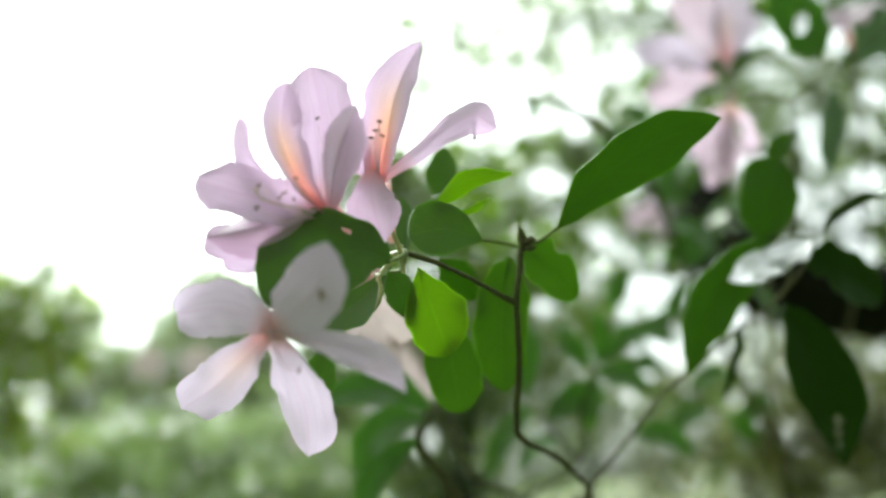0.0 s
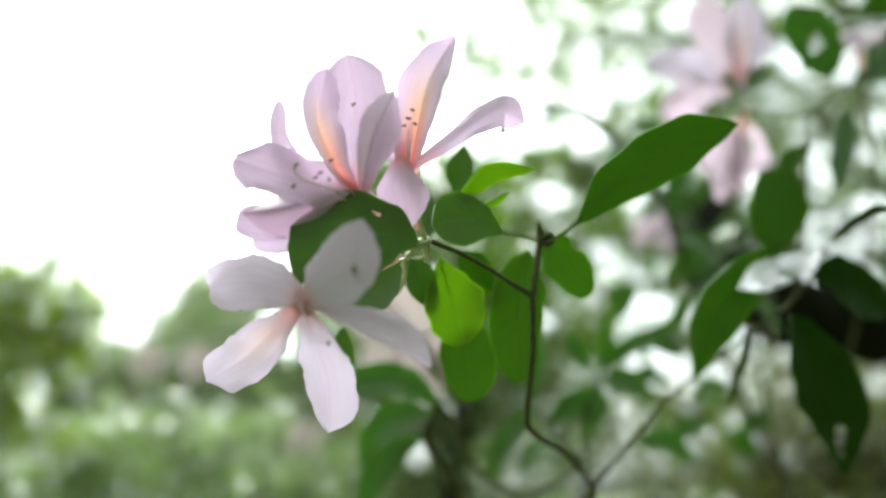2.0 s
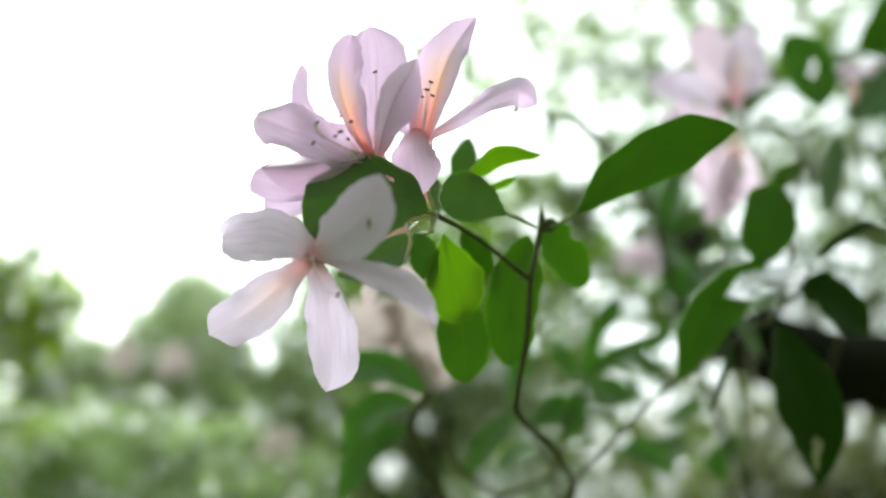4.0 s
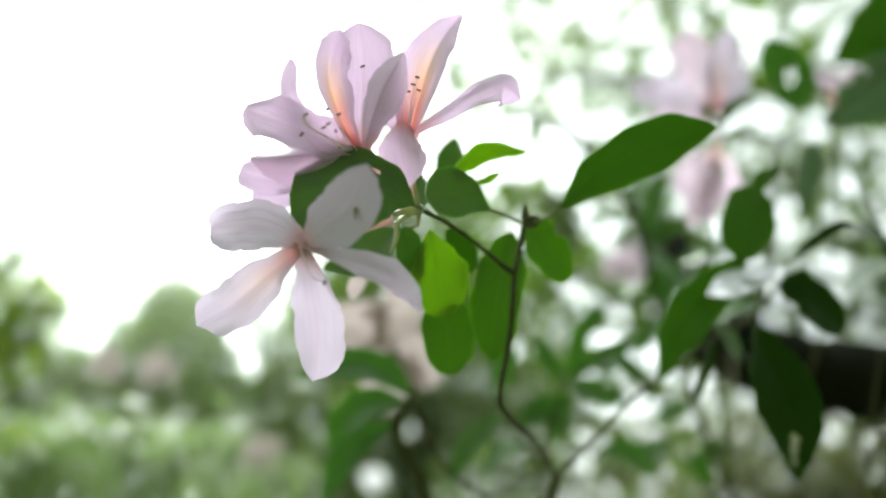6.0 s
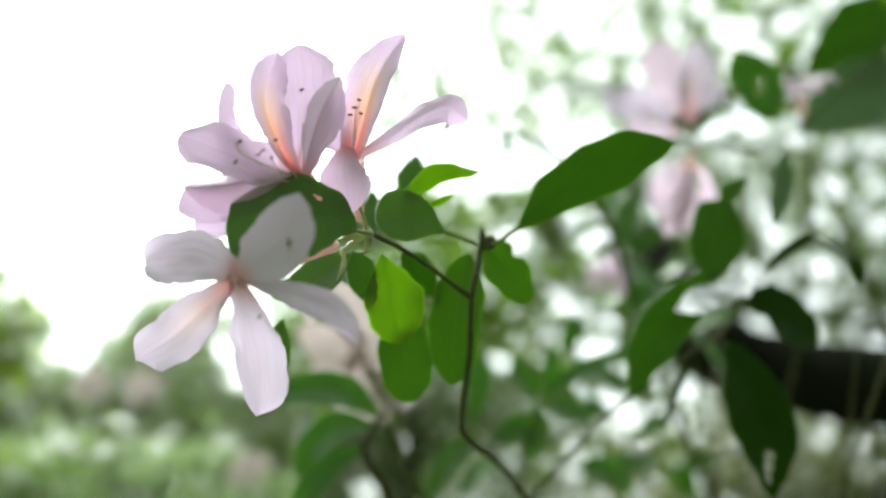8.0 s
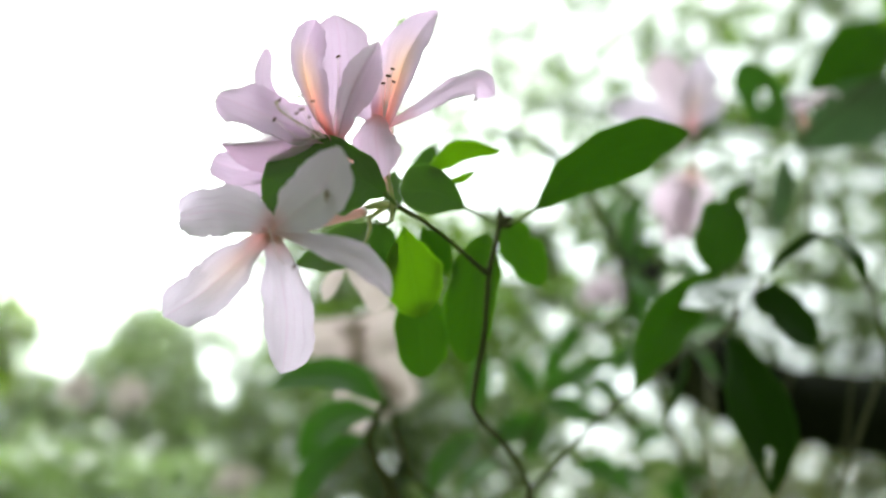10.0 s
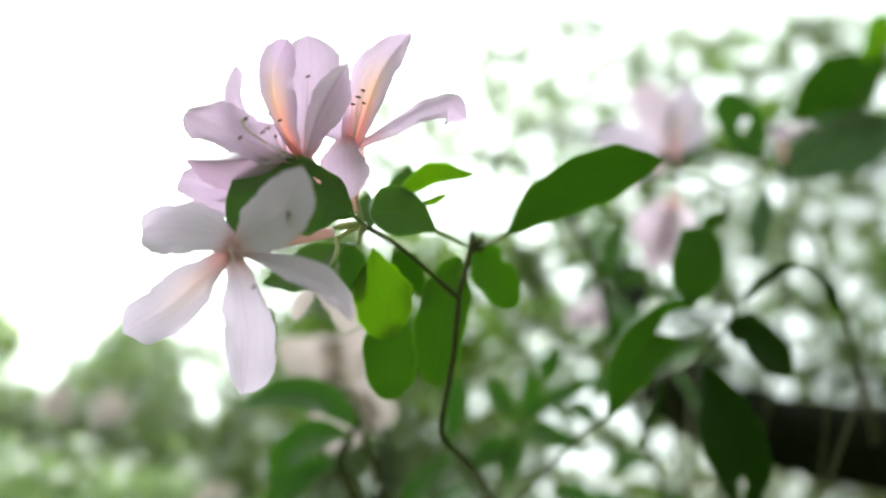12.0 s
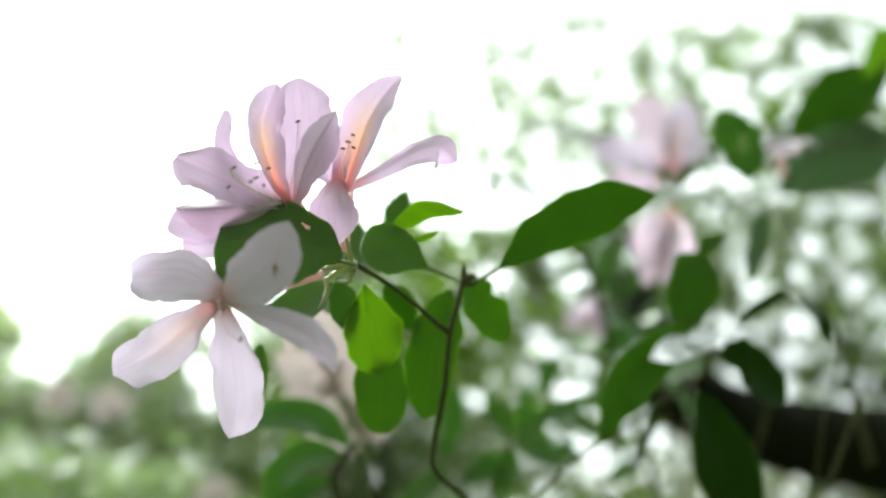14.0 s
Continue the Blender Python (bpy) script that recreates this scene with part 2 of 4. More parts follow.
def part(name, verts, faces, mat, parent, label="", uvs=None, smooth=True, at=None):
    """One mesh from world places, as a part of parent; at: its own origin."""
    at = Vector(at) if at is not None else verts[0].copy()
    me = bpy.data.meshes.new(name)
    me.from_pydata([tuple(v - at) for v in verts], [], faces)
    if uvs is not None:
        layer = me.uv_layers.new(name="UVMap")
        for lp in me.loops:
            layer.data[lp.index].uv = uvs[lp.vertex_index]
    if smooth:
        me.shade_smooth()
    me.materials.append(mat)
    ob = new(name, me)
    if parent is not None:
        ob.parent = parent
        ob.location = at - ORIGIN[parent]
    else:
        ob.location = at
    ORIGIN[ob] = at
    return tagged(ob, label) if label else ob


def spline(pts, n):
    """A smooth run of n + 1 places through pts."""
    pts = [Vector(p) for p in pts]
    q = [2 * pts[0] - pts[1], *pts, 2 * pts[-1] - pts[-2]]
    out = []
    for i in range(n + 1):
        s = i / n * (len(pts) - 1)
        k = min(int(s), len(pts) - 2)
        f = s - k
        a, b, c, d = q[k:k + 4]
        out.append(0.5 * ((2 * b) + (c - a) * f + (2 * a - 5 * b + 4 * c - d) * f * f + (3 * b - a - 3 * c + d) * f ** 3))
    return out


def table(rows, u):
    for (a, x), (b, y) in zip(rows, rows[1:]):
        if u <= b:
            f = (u - a) / (b - a)
            f = f * f * (3 - 2 * f) * 0.5 + f * 0.5
            return x + (y - x) * f
    return rows[-1][1]


def tube_mesh(pts, radii, n=24, sides=8, wobble=0.0, rng=None):
    line = spline(pts, n)
    verts, faces = [], []
    for i, c in enumerate(line):
        t = (line[min(i + 1, n)] - line[max(i - 1, 0)]).normalized()
        a = t.cross(Vector((0.31, 0.83, 0.46))).normalized()
        b = t.cross(a)
        r = table(radii, i / n)
        for k in range(sides):
            w = 2 * math.pi * k / sides
            rr = r * (1 + (wobble * (rng.random() - 0.5) if rng else 0))
            verts.append(c + (a * math.cos(w) + b * math.sin(w)) * rr)
    for i in range(n):
        for k in range(sides):
            faces.append((i * sides + k, i * sides + (k + 1) % sides, (i + 1) * sides + (k + 1) % sides, (i + 1) * sides + k))
    faces.append(tuple(reversed(range(sides))))
    faces.append(tuple(range(n * sides, (n + 1) * sides)))
    return verts, faces


SPOON_SHAPE = [(0, 0.22), (0.2, 0.50), (0.45, 0.90), (0.65, 1.0), (0.8, 0.97), (0.89, 0.80), (0.94, 0.62), (0.975, 0.38), (1, 0.04)]
KITE_SHAPE = [(0, 0.22), (0.2, 0.55), (0.42, 0.92), (0.6, 1.0), (0.74, 0.93), (0.86, 0.66), (0.94, 0.34), (1, 0.02)]
DROP_SHAPE = [(0, 0.04), (0.12, 0.26), (0.3, 0.62), (0.5, 0.94), (0.66, 1.0), (0.8, 0.92), (0.91, 0.64), (0.97, 0.38), (1, 0.08)]
CUPPED_SHAPE = [(0, 0.16), (0.15, 0.46), (0.32, 0.86), (0.5, 1.0), (0.66, 1.0), (0.8, 0.88), (0.9, 0.60), (0.96, 0.30), (1, 0.02)]
PETAL_SHAPE = [(0, 0.20), (0.2, 0.46), (0.45, 0.90), (0.62, 1.0), (0.8, 0.86), (0.92, 0.54), (0.97, 0.30), (1, 0.06)]
STRAP_SHAPE = [(0, 0.26), (0.2, 0.56), (0.42, 0.92), (0.6, 1.0), (0.78, 0.84), (0.9, 0.50), (0.96, 0.26), (1, 0.03)]
BLUNT_SHAPE = [(0, 0.22), (0.2, 0.50), (0.45, 0.95), (0.7, 1.0), (0.9, 0.92), (0.97, 0.75), (1, 0.45)]
BULGE_SHAPE = [(0, 0.04), (0.12, 0.36), (0.32, 0.80), (0.55, 1.0), (0.75, 0.90), (0.9, 0.50), (0.96, 0.25), (1, 0.02)]
TIP_SHAPE = [(0, 0.22), (0.3, 0.42), (0.55, 0.80), (0.75, 1.0), (0.88, 0.78), (0.95, 0.45), (1, 0.03)]
WIDE_SHAPE = [(0, 0.30), (0.15, 0.55), (0.35, 0.90), (0.6, 1.0), (0.84, 0.92), (0.95, 0.66), (1, 0.28)]
SPEAR_SHAPE = [(0, 0.42), (0.15, 0.66), (0.35, 0.92), (0.52, 1.0), (0.68, 0.88), (0.84, 0.58), (0.94, 0.28), (1, 0.04)]
FINGER_SHAPE = [(0, 0.5), (0.3, 0.75), (0.55, 1.0), (0.8, 0.85), (0.92, 0.6), (1, 0.15)]
DAGGER_SHAPE = [(0, 0.02), (0.12, 0.30), (0.3, 0.72), (0.5, 1.0), (0.7, 0.98), (0.86, 0.74), (0.95, 0.42), (1, 0.10)]
LEAF_SHAPE = [(0, 0.05), (0.1, 0.40), (0.3, 0.88), (0.48, 1.0), (0.68, 0.86), (0.86, 0.48), (0.95, 0.2), (1, 0.02)]
ROUND_SHAPE = [(0, 0.06), (0.1, 0.55), (0.3, 0.95), (0.55, 1.0), (0.78, 0.88), (0.92, 0.55), (0.97, 0.36), (1, 0.14)]


def blade_mesh(pts, half, face, shape, cup=0.0, fold=0.0, ruffle=0.0, thick=0.00025, nu=20, nv=10, seed=0, hole=None, bite=None, twist=0.0, flare=0.0, flute=0.0, rag=0.0, sides=(1.0, 1.0)):
    """A thin curved blade along pts: half its greatest half width, face the way that its upper side looks,
    sides the share of that width on its two halves, cup the half angle of its roll across, fold the V at its midrib, flare the roll-back of its tip's edges."""
    rng = random.Random(seed)
    line = spline(pts, nu)
    length = sum((b - a).length for a, b in zip(line, line[1:]))
    ph = [rng.uniform(0, 6.28) for _ in range(5)]
    grid, norm, uvs, keep = [], [], [], []
    for i, c in enumerate(line):
        u = i / nu
        t = (line[min(i + 1, nu)] - line[max(i - 1, 0)]).normalized()
        side = t.cross(face).normalized()
        up = side.cross(t).normalized()
        if twist:
            q = Matrix.Rotation(radians(twist) * u, 3, t)
            side, up = q @ side, q @ up
        w = half * table(shape, u)
        for j in range(nv + 1):
            v = 2 * j / nv - 1
            ww = w * (1 + 0.05 * math.sin(9 * u + ph[0] + v) + 0.03 * math.sin(23 * u + ph[1] * (1 if v > 0 else 2)) + rag * abs(v) * (math.sin(41 * u + ph[2] * (1 if v > 0 else 3)) + math.sin(67 * u + ph[3])))
            if bite and abs(u - bite[0]) < bite[2] and v * bite[1] > 0:
                ww *= 1 - 0.35 * (1 - ((u - bite[0]) / bite[2]) ** 2)
            ww *= sides[0] if v < 0 else sides[1]
            k = cup * (1 - 0.6 * u) + 1e-4
            x, h = math.sin(k * v) / k * ww, (1 - math.cos(k * v)) / k * ww
            h += abs(v) * ww * math.tan(radians(fold))
            h += flute * ww * (0.5 * math.cos(v * 15.7 + 2 * math.sin(5 * u + ph[0])) * abs(v) ** 0.5 - 1.6 * math.exp(-(v / 0.14) ** 2)) * min(1, 2.5 * u) * (1.1 - u)
            h -= flare * ww * v * v * max(0.0, u - 0.55) * 2
            h += ruffle * length * (math.sin(11 * u + ph[2] + 2.2 * v) + 0.6 * math.sin(19 * u + ph[3] - 3 * v)) * abs(v) ** 1.5 * min(1, 3 * u)
            grid.append(c + side * x + up * h)
            norm.append(up)
            uvs.append((u, j / nv))
    m = nv + 1
    faces_top = []
    for i in range(nu):
        for j in range(nv):
            if hole:
                dead = False
                for hu, hv, ru, rv in hole:
                    uu, vv = (i + 0.5) / nu, 2 * (j + 0.5) / nv - 1
                    if ((uu - hu) / ru) ** 2 + ((vv - hv) / rv) ** 2 < 1 + 0.35 * math.sin(7 * math.atan2(vv - hv, (uu - hu) * 4) + ph[4]):
                        dead = True
                if dead:
                    continue
            a = i * m + j
            faces_top.append((a, a + 1, a + m + 1, a + m))
    n = len(grid)
    verts = [p + q * thick for p, q in zip(grid, norm)] + [p - q * thick for p, q in zip(grid, norm)]
    faces = list(faces_top) + [tuple(n + k for k in reversed(f)) for f in faces_top]
    edges = {}
    for f in faces_top:
        for a, b in zip(f, f[1:] + f[:1]):
            if (b, a) in edges:
                del edges[(b, a)]
            else:
                edges[(a, b)] = 1
    uvs = uvs + uvs
    rim = {}
    for a, b in edges:
        quad = []
        for k in (b, a, n + a, n + b):
            if k not in rim:
                rim[k] = len(verts)
                verts.append(verts[k].copy())
                uvs.append(uvs[k])
            quad.append(rim[k])
        faces.append(tuple(quad))
    return verts, faces, uvs


def petal(parent, pts, half, face=(0, -1, 0), shape=None, mat=None, cup=0.7, ruffle=0.012, fold=0.0, seed=1, twist=0.0, flare=0.3, fine=True, label="", sides=(1.0, 1.0)):
    v, f, uv = blade_mesh([P(*p) for p in pts], half * 0.01, D(*face), shape or PETAL_SHAPE, cup, fold, ruffle, 0.00012, 44 if fine else 10, 24 if fine else 6, seed, twist=twist, flare=flare, flute=0.035 if fine else 0.0, rag=0.018 if fine else 0.0, sides=sides)
    return part("petal", v, f, mat or PETAL, parent, label, uv)


def leaf(parent, pts, half, face=(0, -0.9, 0.4), shape=None, mat=None, cup=0.15, fold=8.0, ruffle=0.008, seed=1, hole=None, bite=None, twist=0.0, fine=True, label="", sides=(1.0, 1.0)):
    pts = [P(*p) for p in pts]
    v, f, uv = blade_mesh(pts, half * 0.01, D(*face), shape or LEAF_SHAPE, cup, fold, ruffle, 0.00018, (48 if hole else 26) if fine else 10, (30 if hole else 12) if fine else 6, seed, hole, bite, twist, sides=sides)
    ob = part("leaf", v, f, mat or LEAF, parent, label, uv)
    rib, rf = tube_mesh([p - D(*face) * 0.0002 for p in pts], [(0, 0.00032), (0.5, 0.00016), (1, 0.00006)], 14, 5)
    part("midrib", rib, rf, mat or LEAF, ob, at=pts[0])
    return ob


def twig(parent, pts, radii, mat=None, n=28, name="twig", seed=2, knobs=0.25, label=""):
    rng = random.Random(seed)
    v, f = tube_mesh([P(*p) for p in pts], [(a, r * 0.01) for a, r in radii], n, 9, knobs, rng)
    return part(name, v, f, mat or TWIG, parent, label)


def stamen(parent, a, b, c, seed=1, r=0.022):
    """A thin filament from a over b to c, with a small dark anther at its end."""
    pts = [P(*a), P(*b), P(*c)]
    v, f = tube_mesh(pts, [(0, r * 0.008), (1, r * 0.0055)], 10, 5)
    ob = part("stamen", v, f, FILAMENT, parent)
    rng = random.Random(seed)
    d = (pts[2] - pts[1]).normalized()
    side = d.cross(Vector((rng.random(), rng.random(), 0.3))).normalized()
    e = [pts[2] - side * 0.0007, pts[2], pts[2] + side * 0.0007]
    v, f = tube_mesh(e, [(0, 0.0001), (0.25, 0.00034), (0.5, 0.00025), (0.75, 0.00034), (1, 0.0001)], 10, 7)
    return ob, v, f


def flower(parent, neck, throat, r0=0.18, r1=0.42, label="", mat=None):
    """The fused tube of a bloom, from its green cup at neck to the open throat; petals are added to it."""
    a, b = P(*neck), P(*throat)
    v, f = tube_mesh([a, a.lerp(b, 0.5), b], [(0, r0 * 0.01), (0.4, r0 * 0.012), (1, r1 * 0.01)], 12, 12)
    f = f[:-1]
    return part("flower", v, f, mat or TUBE, parent, label)


def add_stamens(fl, root, ends, bow=(0, -0.2, -0.25)):
    for i, e in enumerate(ends):
        mid = tuple((p + q) / 2 + w for p, q, w in zip(root, e, bow))
        ob, v, f = stamen(fl, root, mid, e, seed=11 + i)
        add_anther(fl, v, f)


def add_anther(fl, v, f):
    part("anther", v, f, ANTHER, fl)


# ---- the ground ----
def ground():
    n, size = 60, 220.0
    verts, faces = [], []
    for i in range(n + 1):
        for j in range(n + 1):
            x, y = ((2 * k / n - 1) for k in (i, j))
            x, y = math.copysign(abs(x) ** 3, x) * size, math.copysign(abs(y) ** 3, y) * size
            verts.append(Vector((x, y, 0.06 * noise.noise((x * 0.4, y * 0.4, 0)) - 0.03 * (abs(x) + abs(y) > 1))))
    for i in range(n):
        for j in range(n):
            a = i * (n + 1) + j
            faces.append((a, a + n + 1, a + n + 2, a + 1))
    ob = part("ground", verts, faces, ground_material(), None, at=(0, 0, 0))
    return tagged(ob, "brown-green forest floor of leaf litter and moss", "ground", kind="structure")


ground()

# ---- the blooming azalea in front ----
shrub = thing("azalea_shrub", (0.09, 0.42, 0.0), "blooming azalea shrub with pale lavender flowers and green leaves", "shrub", "azalea shrubs")

twig(shrub, [(2.62, 22.20, 1.22), (2.41, 21.90, 0.19), (2.20, 21.70, -0.76), (2.11, 22.20, -2.64), (1.89, 23.20, -4.60), (2.04, 23.70, -5.42), (3.34, 26.00, -7.02), (4.58, 28.60, -9.21)], [(0, 0.075), (0.3, 0.092), (1, 0.105)], name="stem", n=48, seed=3, label="thin dark brown knotty stem")
low = (4.58, 28.60, -9.21)
trunk, tf = tube_mesh([P(*low), P(*(4.26, 29.50, -12.20)), P(*(5.09, 31.00, -18.75)), Vector((0.09, 0.42, 0.55)), Vector((0.09, 0.42, -0.02))], [(0, 0.0017), (0.4, 0.004), (1, 0.012)], 30, 9)
part("trunk", trunk, tf, TWIG, shrub, "dark brown woody lower stem")
twig(shrub, [(2.20, 21.70, -0.80), (1.63, 21.30, -0.36), (1.10, 20.90, 0.07), (0.26, 20.30, 0.66), (-0.62, 19.80, 1.12)], [(0, 0.09), (0.5, 0.06), (1, 0.07)], n=30, seed=4)
twig(shrub, [(4.58, 28.60, -9.21), (6.38, 29.00, -7.56), (7.90, 29.50, -6.21), (9.71, 30.00, -5.12), (12.06, 30.50, -3.67), (13.02, 30.60, -3.19)], [(0, 0.078), (1, 0.066)], n=36, seed=5)
# the end bud with its scales
twig(shrub, [(2.62, 22.20, 0.76), (2.58, 22.20, 1.08), (2.54, 22.10, 1.46)], [(0, 0.10), (0.35, 0.15), (1, 0.01)], n=10, name="bud", knobs=0.1, label="pointed brown leaf bud")
twig(shrub, [(2.62, 22.20, 0.80), (2.81, 21.90, 0.98), (2.97, 21.80, 0.92)], [(0, 0.10), (0.6, 0.10), (1, 0.01)], n=8, name="bud", knobs=0.1)
twig(shrub, [(2.58, 22.20, 0.76), (2.76, 21.90, 0.72), (2.96, 21.70, 0.78)], [(0, 0.09), (0.6, 0.08), (1, 0.01)], n=8, name="bud", knobs=0.1)

# leaf stalks
twig(shrub, [(2.67, 22.20, 0.78), (3.12, 22.00, 0.93), (3.61, 21.80, 1.27)], [(0, 0.06), (1, 0.06)], GREEN_TWIG, 10, "petiole")
twig(shrub, [(2.48, 22.10, 0.79), (1.91, 21.60, 1.02), (1.36, 21.00, 1.19)], [(0, 0.05), (1, 0.06)], GREEN_TWIG, 10, "petiole")
twig(shrub, [(-0.62, 19.80, 1.12), (-0.65, 18.40, 1.10), (-0.76, 17.10, 1.10)], [(0, 0.06), (1, 0.05)], GREEN_TWIG, 10, "petiole")

# the leaves round the bloom
leaf(shrub, [(3.58, 21.80, 1.23), (4.82, 21.90, 2.36), (6.45, 22.10, 3.26), (8.60, 22.30, 3.82)], 0.94, (0.1, -0.88, -0.4), BULGE_SHAPE, seed=21, fold=6, label="large glossy green leaf on a short stalk")
leaf(shrub, [(-0.73, 17.60, 1.11), (-1.37, 17.20, 1.41), (-2.33, 16.80, 1.35), (-3.42, 16.50, 0.54)], 1.08, (0.0, -0.95, 0.25), DROP_SHAPE, LEAF_SOFT, seed=22, fold=5, hole=[(0.42, 0.55, 0.03, 0.07)], label="dark green leaf with a small hole")
leaf(shrub, [(1.41, 21.00, 1.15), (0.51, 20.60, 1.58), (-0.52, 20.20, 1.55)], 0.78, (0.1, -0.95, 0.2), DROP_SHAPE, LEAF_SOFT, seed=23, fold=5, label="dark green rounded leaf")
leaf(shrub, [(0.13, 20.80, 2.14), (1.18, 20.90, 2.85), (2.43, 20.90, 2.88)], 0.42, (0.1, -0.6, -0.75), mat=LEAF_YOUNG, seed=24, fold=4)
leaf(shrub, [(0.85, 21.00, 1.94), (1.27, 21.00, 2.06), (1.70, 20.90, 2.27)], 0.15, (0.1, -0.6, -0.75), mat=LEAF_YOUNG, seed=25, fine=False)
leaf(shrub, [(-0.06, 28.00, 2.57), (0.26, 28.00, 3.50), (0.50, 28.20, 4.51)], 0.62, (0.2, -0.9, 0.1), mat=LEAF_SOFT, seed=26)
leaf(shrub, [(-0.42, 20.90, 0.62), (-0.27, 21.20, -0.24), (-0.07, 21.50, -1.18), (0.10, 21.80, -2.07)], 0.90, (0.25, -0.95, 0.1), DAGGER_SHAPE, LEAF_YOUNG, seed=27, fold=6, label="bright green leaf lit from behind")
leaf(shrub, [(0.04, 22.40, -1.14), (0.11, 22.50, -2.13), (0.18, 22.60, -3.22), (0.25, 22.60, -4.02)], 0.82, (0.1, -0.95, 0.25), ROUND_SHAPE, LEAF_MID, seed=35, fold=5, label="dull green leaf hanging under the bright one")
leaf(shrub, [(2.19, 22.40, 0.56), (1.86, 22.60, -0.73), (1.68, 22.80, -2.03), (1.57, 23.00, -3.60)], 0.84, (-0.1, -0.95, 0.2), ROUND_SHAPE, LEAF_MID, seed=28)
leaf(shrub, [(2.63, 22.60, 0.70), (3.20, 22.80, 0.20), (4.07, 23.20, -1.05)], 0.70, (0.1, -0.95, 0.1), ROUND_SHAPE, LEAF_MID, seed=29, bite=(0.5, -1, 0.1))
leaf(shrub, [(-1.17, 19.80, 0.58), (-2.15, 20.20, -0.13), (-3.46, 20.50, -0.59)], 0.62, (0.1, -0.9, 0.4), mat=LEAF_SOFT, seed=30)
leaf(shrub, [(0.11, 22.50, 0.70), (0.57, 23.00, 0.02), (1.01, 23.40, -0.80)], 0.55, (-0.1, -0.95, 0.2), mat=LEAF, seed=31)
leaf(shrub, [(-1.16, 20.50, 0.76), (-1.01, 21.00, -0.01), (-0.84, 21.40, -0.87)], 0.45, (0.1, -0.95, 0.2), mat=LEAF_SOFT, seed=32)
leaf(shrub, [(-3.41, 21.50, -1.26), (-3.73, 21.80, -2.37), (-4.08, 22.00, -3.63)], 0.48, (0.3, -0.9, 0.2), mat=LEAF_SOFT, seed=34)
leaf(shrub, [(-0.86, 22.00, 1.04), (-0.77, 22.50, 1.76), (-0.81, 23.00, 2.61)], 0.36, (0.1, -0.95, 0.2), mat=LEAF_SOFT, seed=33)
twig(shrub, [(-0.62, 19.80, 1.12), (-0.79, 20.20, 0.66), (-1.14, 20.40, 0.63)], [(0, 0.06), (1, 0.05)], GREEN_TWIG, 10, "petiole")

spent = flower(shrub, (-1.53, 21.00, 0.63), (-2.17, 23.50, -0.16), 0.10, 0.2, "spent lavender bloom hanging under the twig")
petal(spent, [(-2.32, 23.60, -0.09), (-2.05, 23.80, -0.59), (-1.62, 24.00, -1.05), (-1.21, 24.20, -1.92)], 0.52, (0.1, -0.95, 0.1), BLUNT_SHAPE, FADED, seed=65)
petal(spent, [(-2.28, 23.60, -0.12), (-2.64, 23.80, -0.77), (-2.94, 24.00, -1.24), (-3.13, 24.20, -1.74)], 0.30, (0.1, -0.95, 0.1), STRAP_SHAPE, FADED, seed=66)

# bud scales and stalks where the blooms meet the twig
for a, b, c, r in (((-0.70, 19.60, 0.65), (-0.67, 19.00, 1.28), (-0.87, 18.60, 2.06), 0.06), ((-0.62, 19.80, 1.12), (-0.98, 19.30, 1.06), (-1.39, 18.60, 0.90), 0.12), ((-0.66, 19.80, 1.12), (-1.07, 19.40, 0.87), (-1.35, 19.00, 0.55), 0.07), ((-1.26, 18.80, 0.73), (-1.24, 18.90, 0.32), (-1.40, 18.70, -0.10), 0.06), ((-0.69, 19.80, 1.28), (-0.96, 19.40, 1.56), (-1.04, 19.20, 1.88), 0.06)):
    twig(shrub, [a, b, c], [(0, r), (0.6, r), (1, r * 0.3)], SCALE, 10, "bud_scale")

# the lower bloom, wide open towards the viewer
low_bloom = flower(shrub, (-1.39, 18.60, 0.79), (-3.21, 15.90, 0.09), 0.14, 0.27, "pale lavender azalea bloom, wide open")
petal(low_bloom, [(-3.10, 15.80, 0.16), (-3.81, 16.10, 0.45), (-4.66, 16.60, 0.57), (-5.58, 17.00, 0.46)], 0.63, (0.25, -0.93, 0.15), WIDE_SHAPE, PALE, cup=0.35, fold=-7, ruffle=0.016, seed=41, sides=(1.0, 0.98), flare=-0.3)
petal(low_bloom, [(-3.20, 15.80, 0.06), (-4.05, 16.60, -0.57), (-5.15, 17.50, -1.34), (-6.33, 18.30, -1.98)], 0.62, (0.3, -0.92, 0.12), SPOON_SHAPE, FAINT, cup=0.3, fold=8, ruffle=0.018, seed=42, label="pale petal with a faint orange throat blotch")
petal(low_bloom, [(-3.12, 15.80, 0.04), (-3.05, 16.40, -0.90), (-3.04, 17.20, -2.04), (-3.25, 17.90, -3.32)], 0.66, (-0.15, -0.95, -0.15), SPOON_SHAPE, PALE, cup=0.35, fold=-10, ruffle=0.014, seed=43, sides=(1.05, 0.95))
petal(low_bloom, [(-3.12, 15.80, 0.09), (-2.40, 15.50, -0.11), (-1.74, 15.20, -0.30), (-1.12, 15.00, -0.56), (-0.74, 15.00, -0.90), (-0.48, 15.10, -1.35)], 0.33, (-0.05, -0.9, 0.35), STRAP_SHAPE, PALE, cup=0.6, fold=-22, ruffle=0.024, seed=44, sides=(1.1, 0.9))
petal(low_bloom, [(-3.07, 15.80, 0.14), (-2.51, 15.30, 0.48), (-1.90, 14.90, 0.96), (-1.57, 14.70, 1.77)], 0.64, (-0.3, -0.92, -0.1), CUPPED_SHAPE, PALE, cup=0.35, fold=6, ruffle=0.010, seed=45)
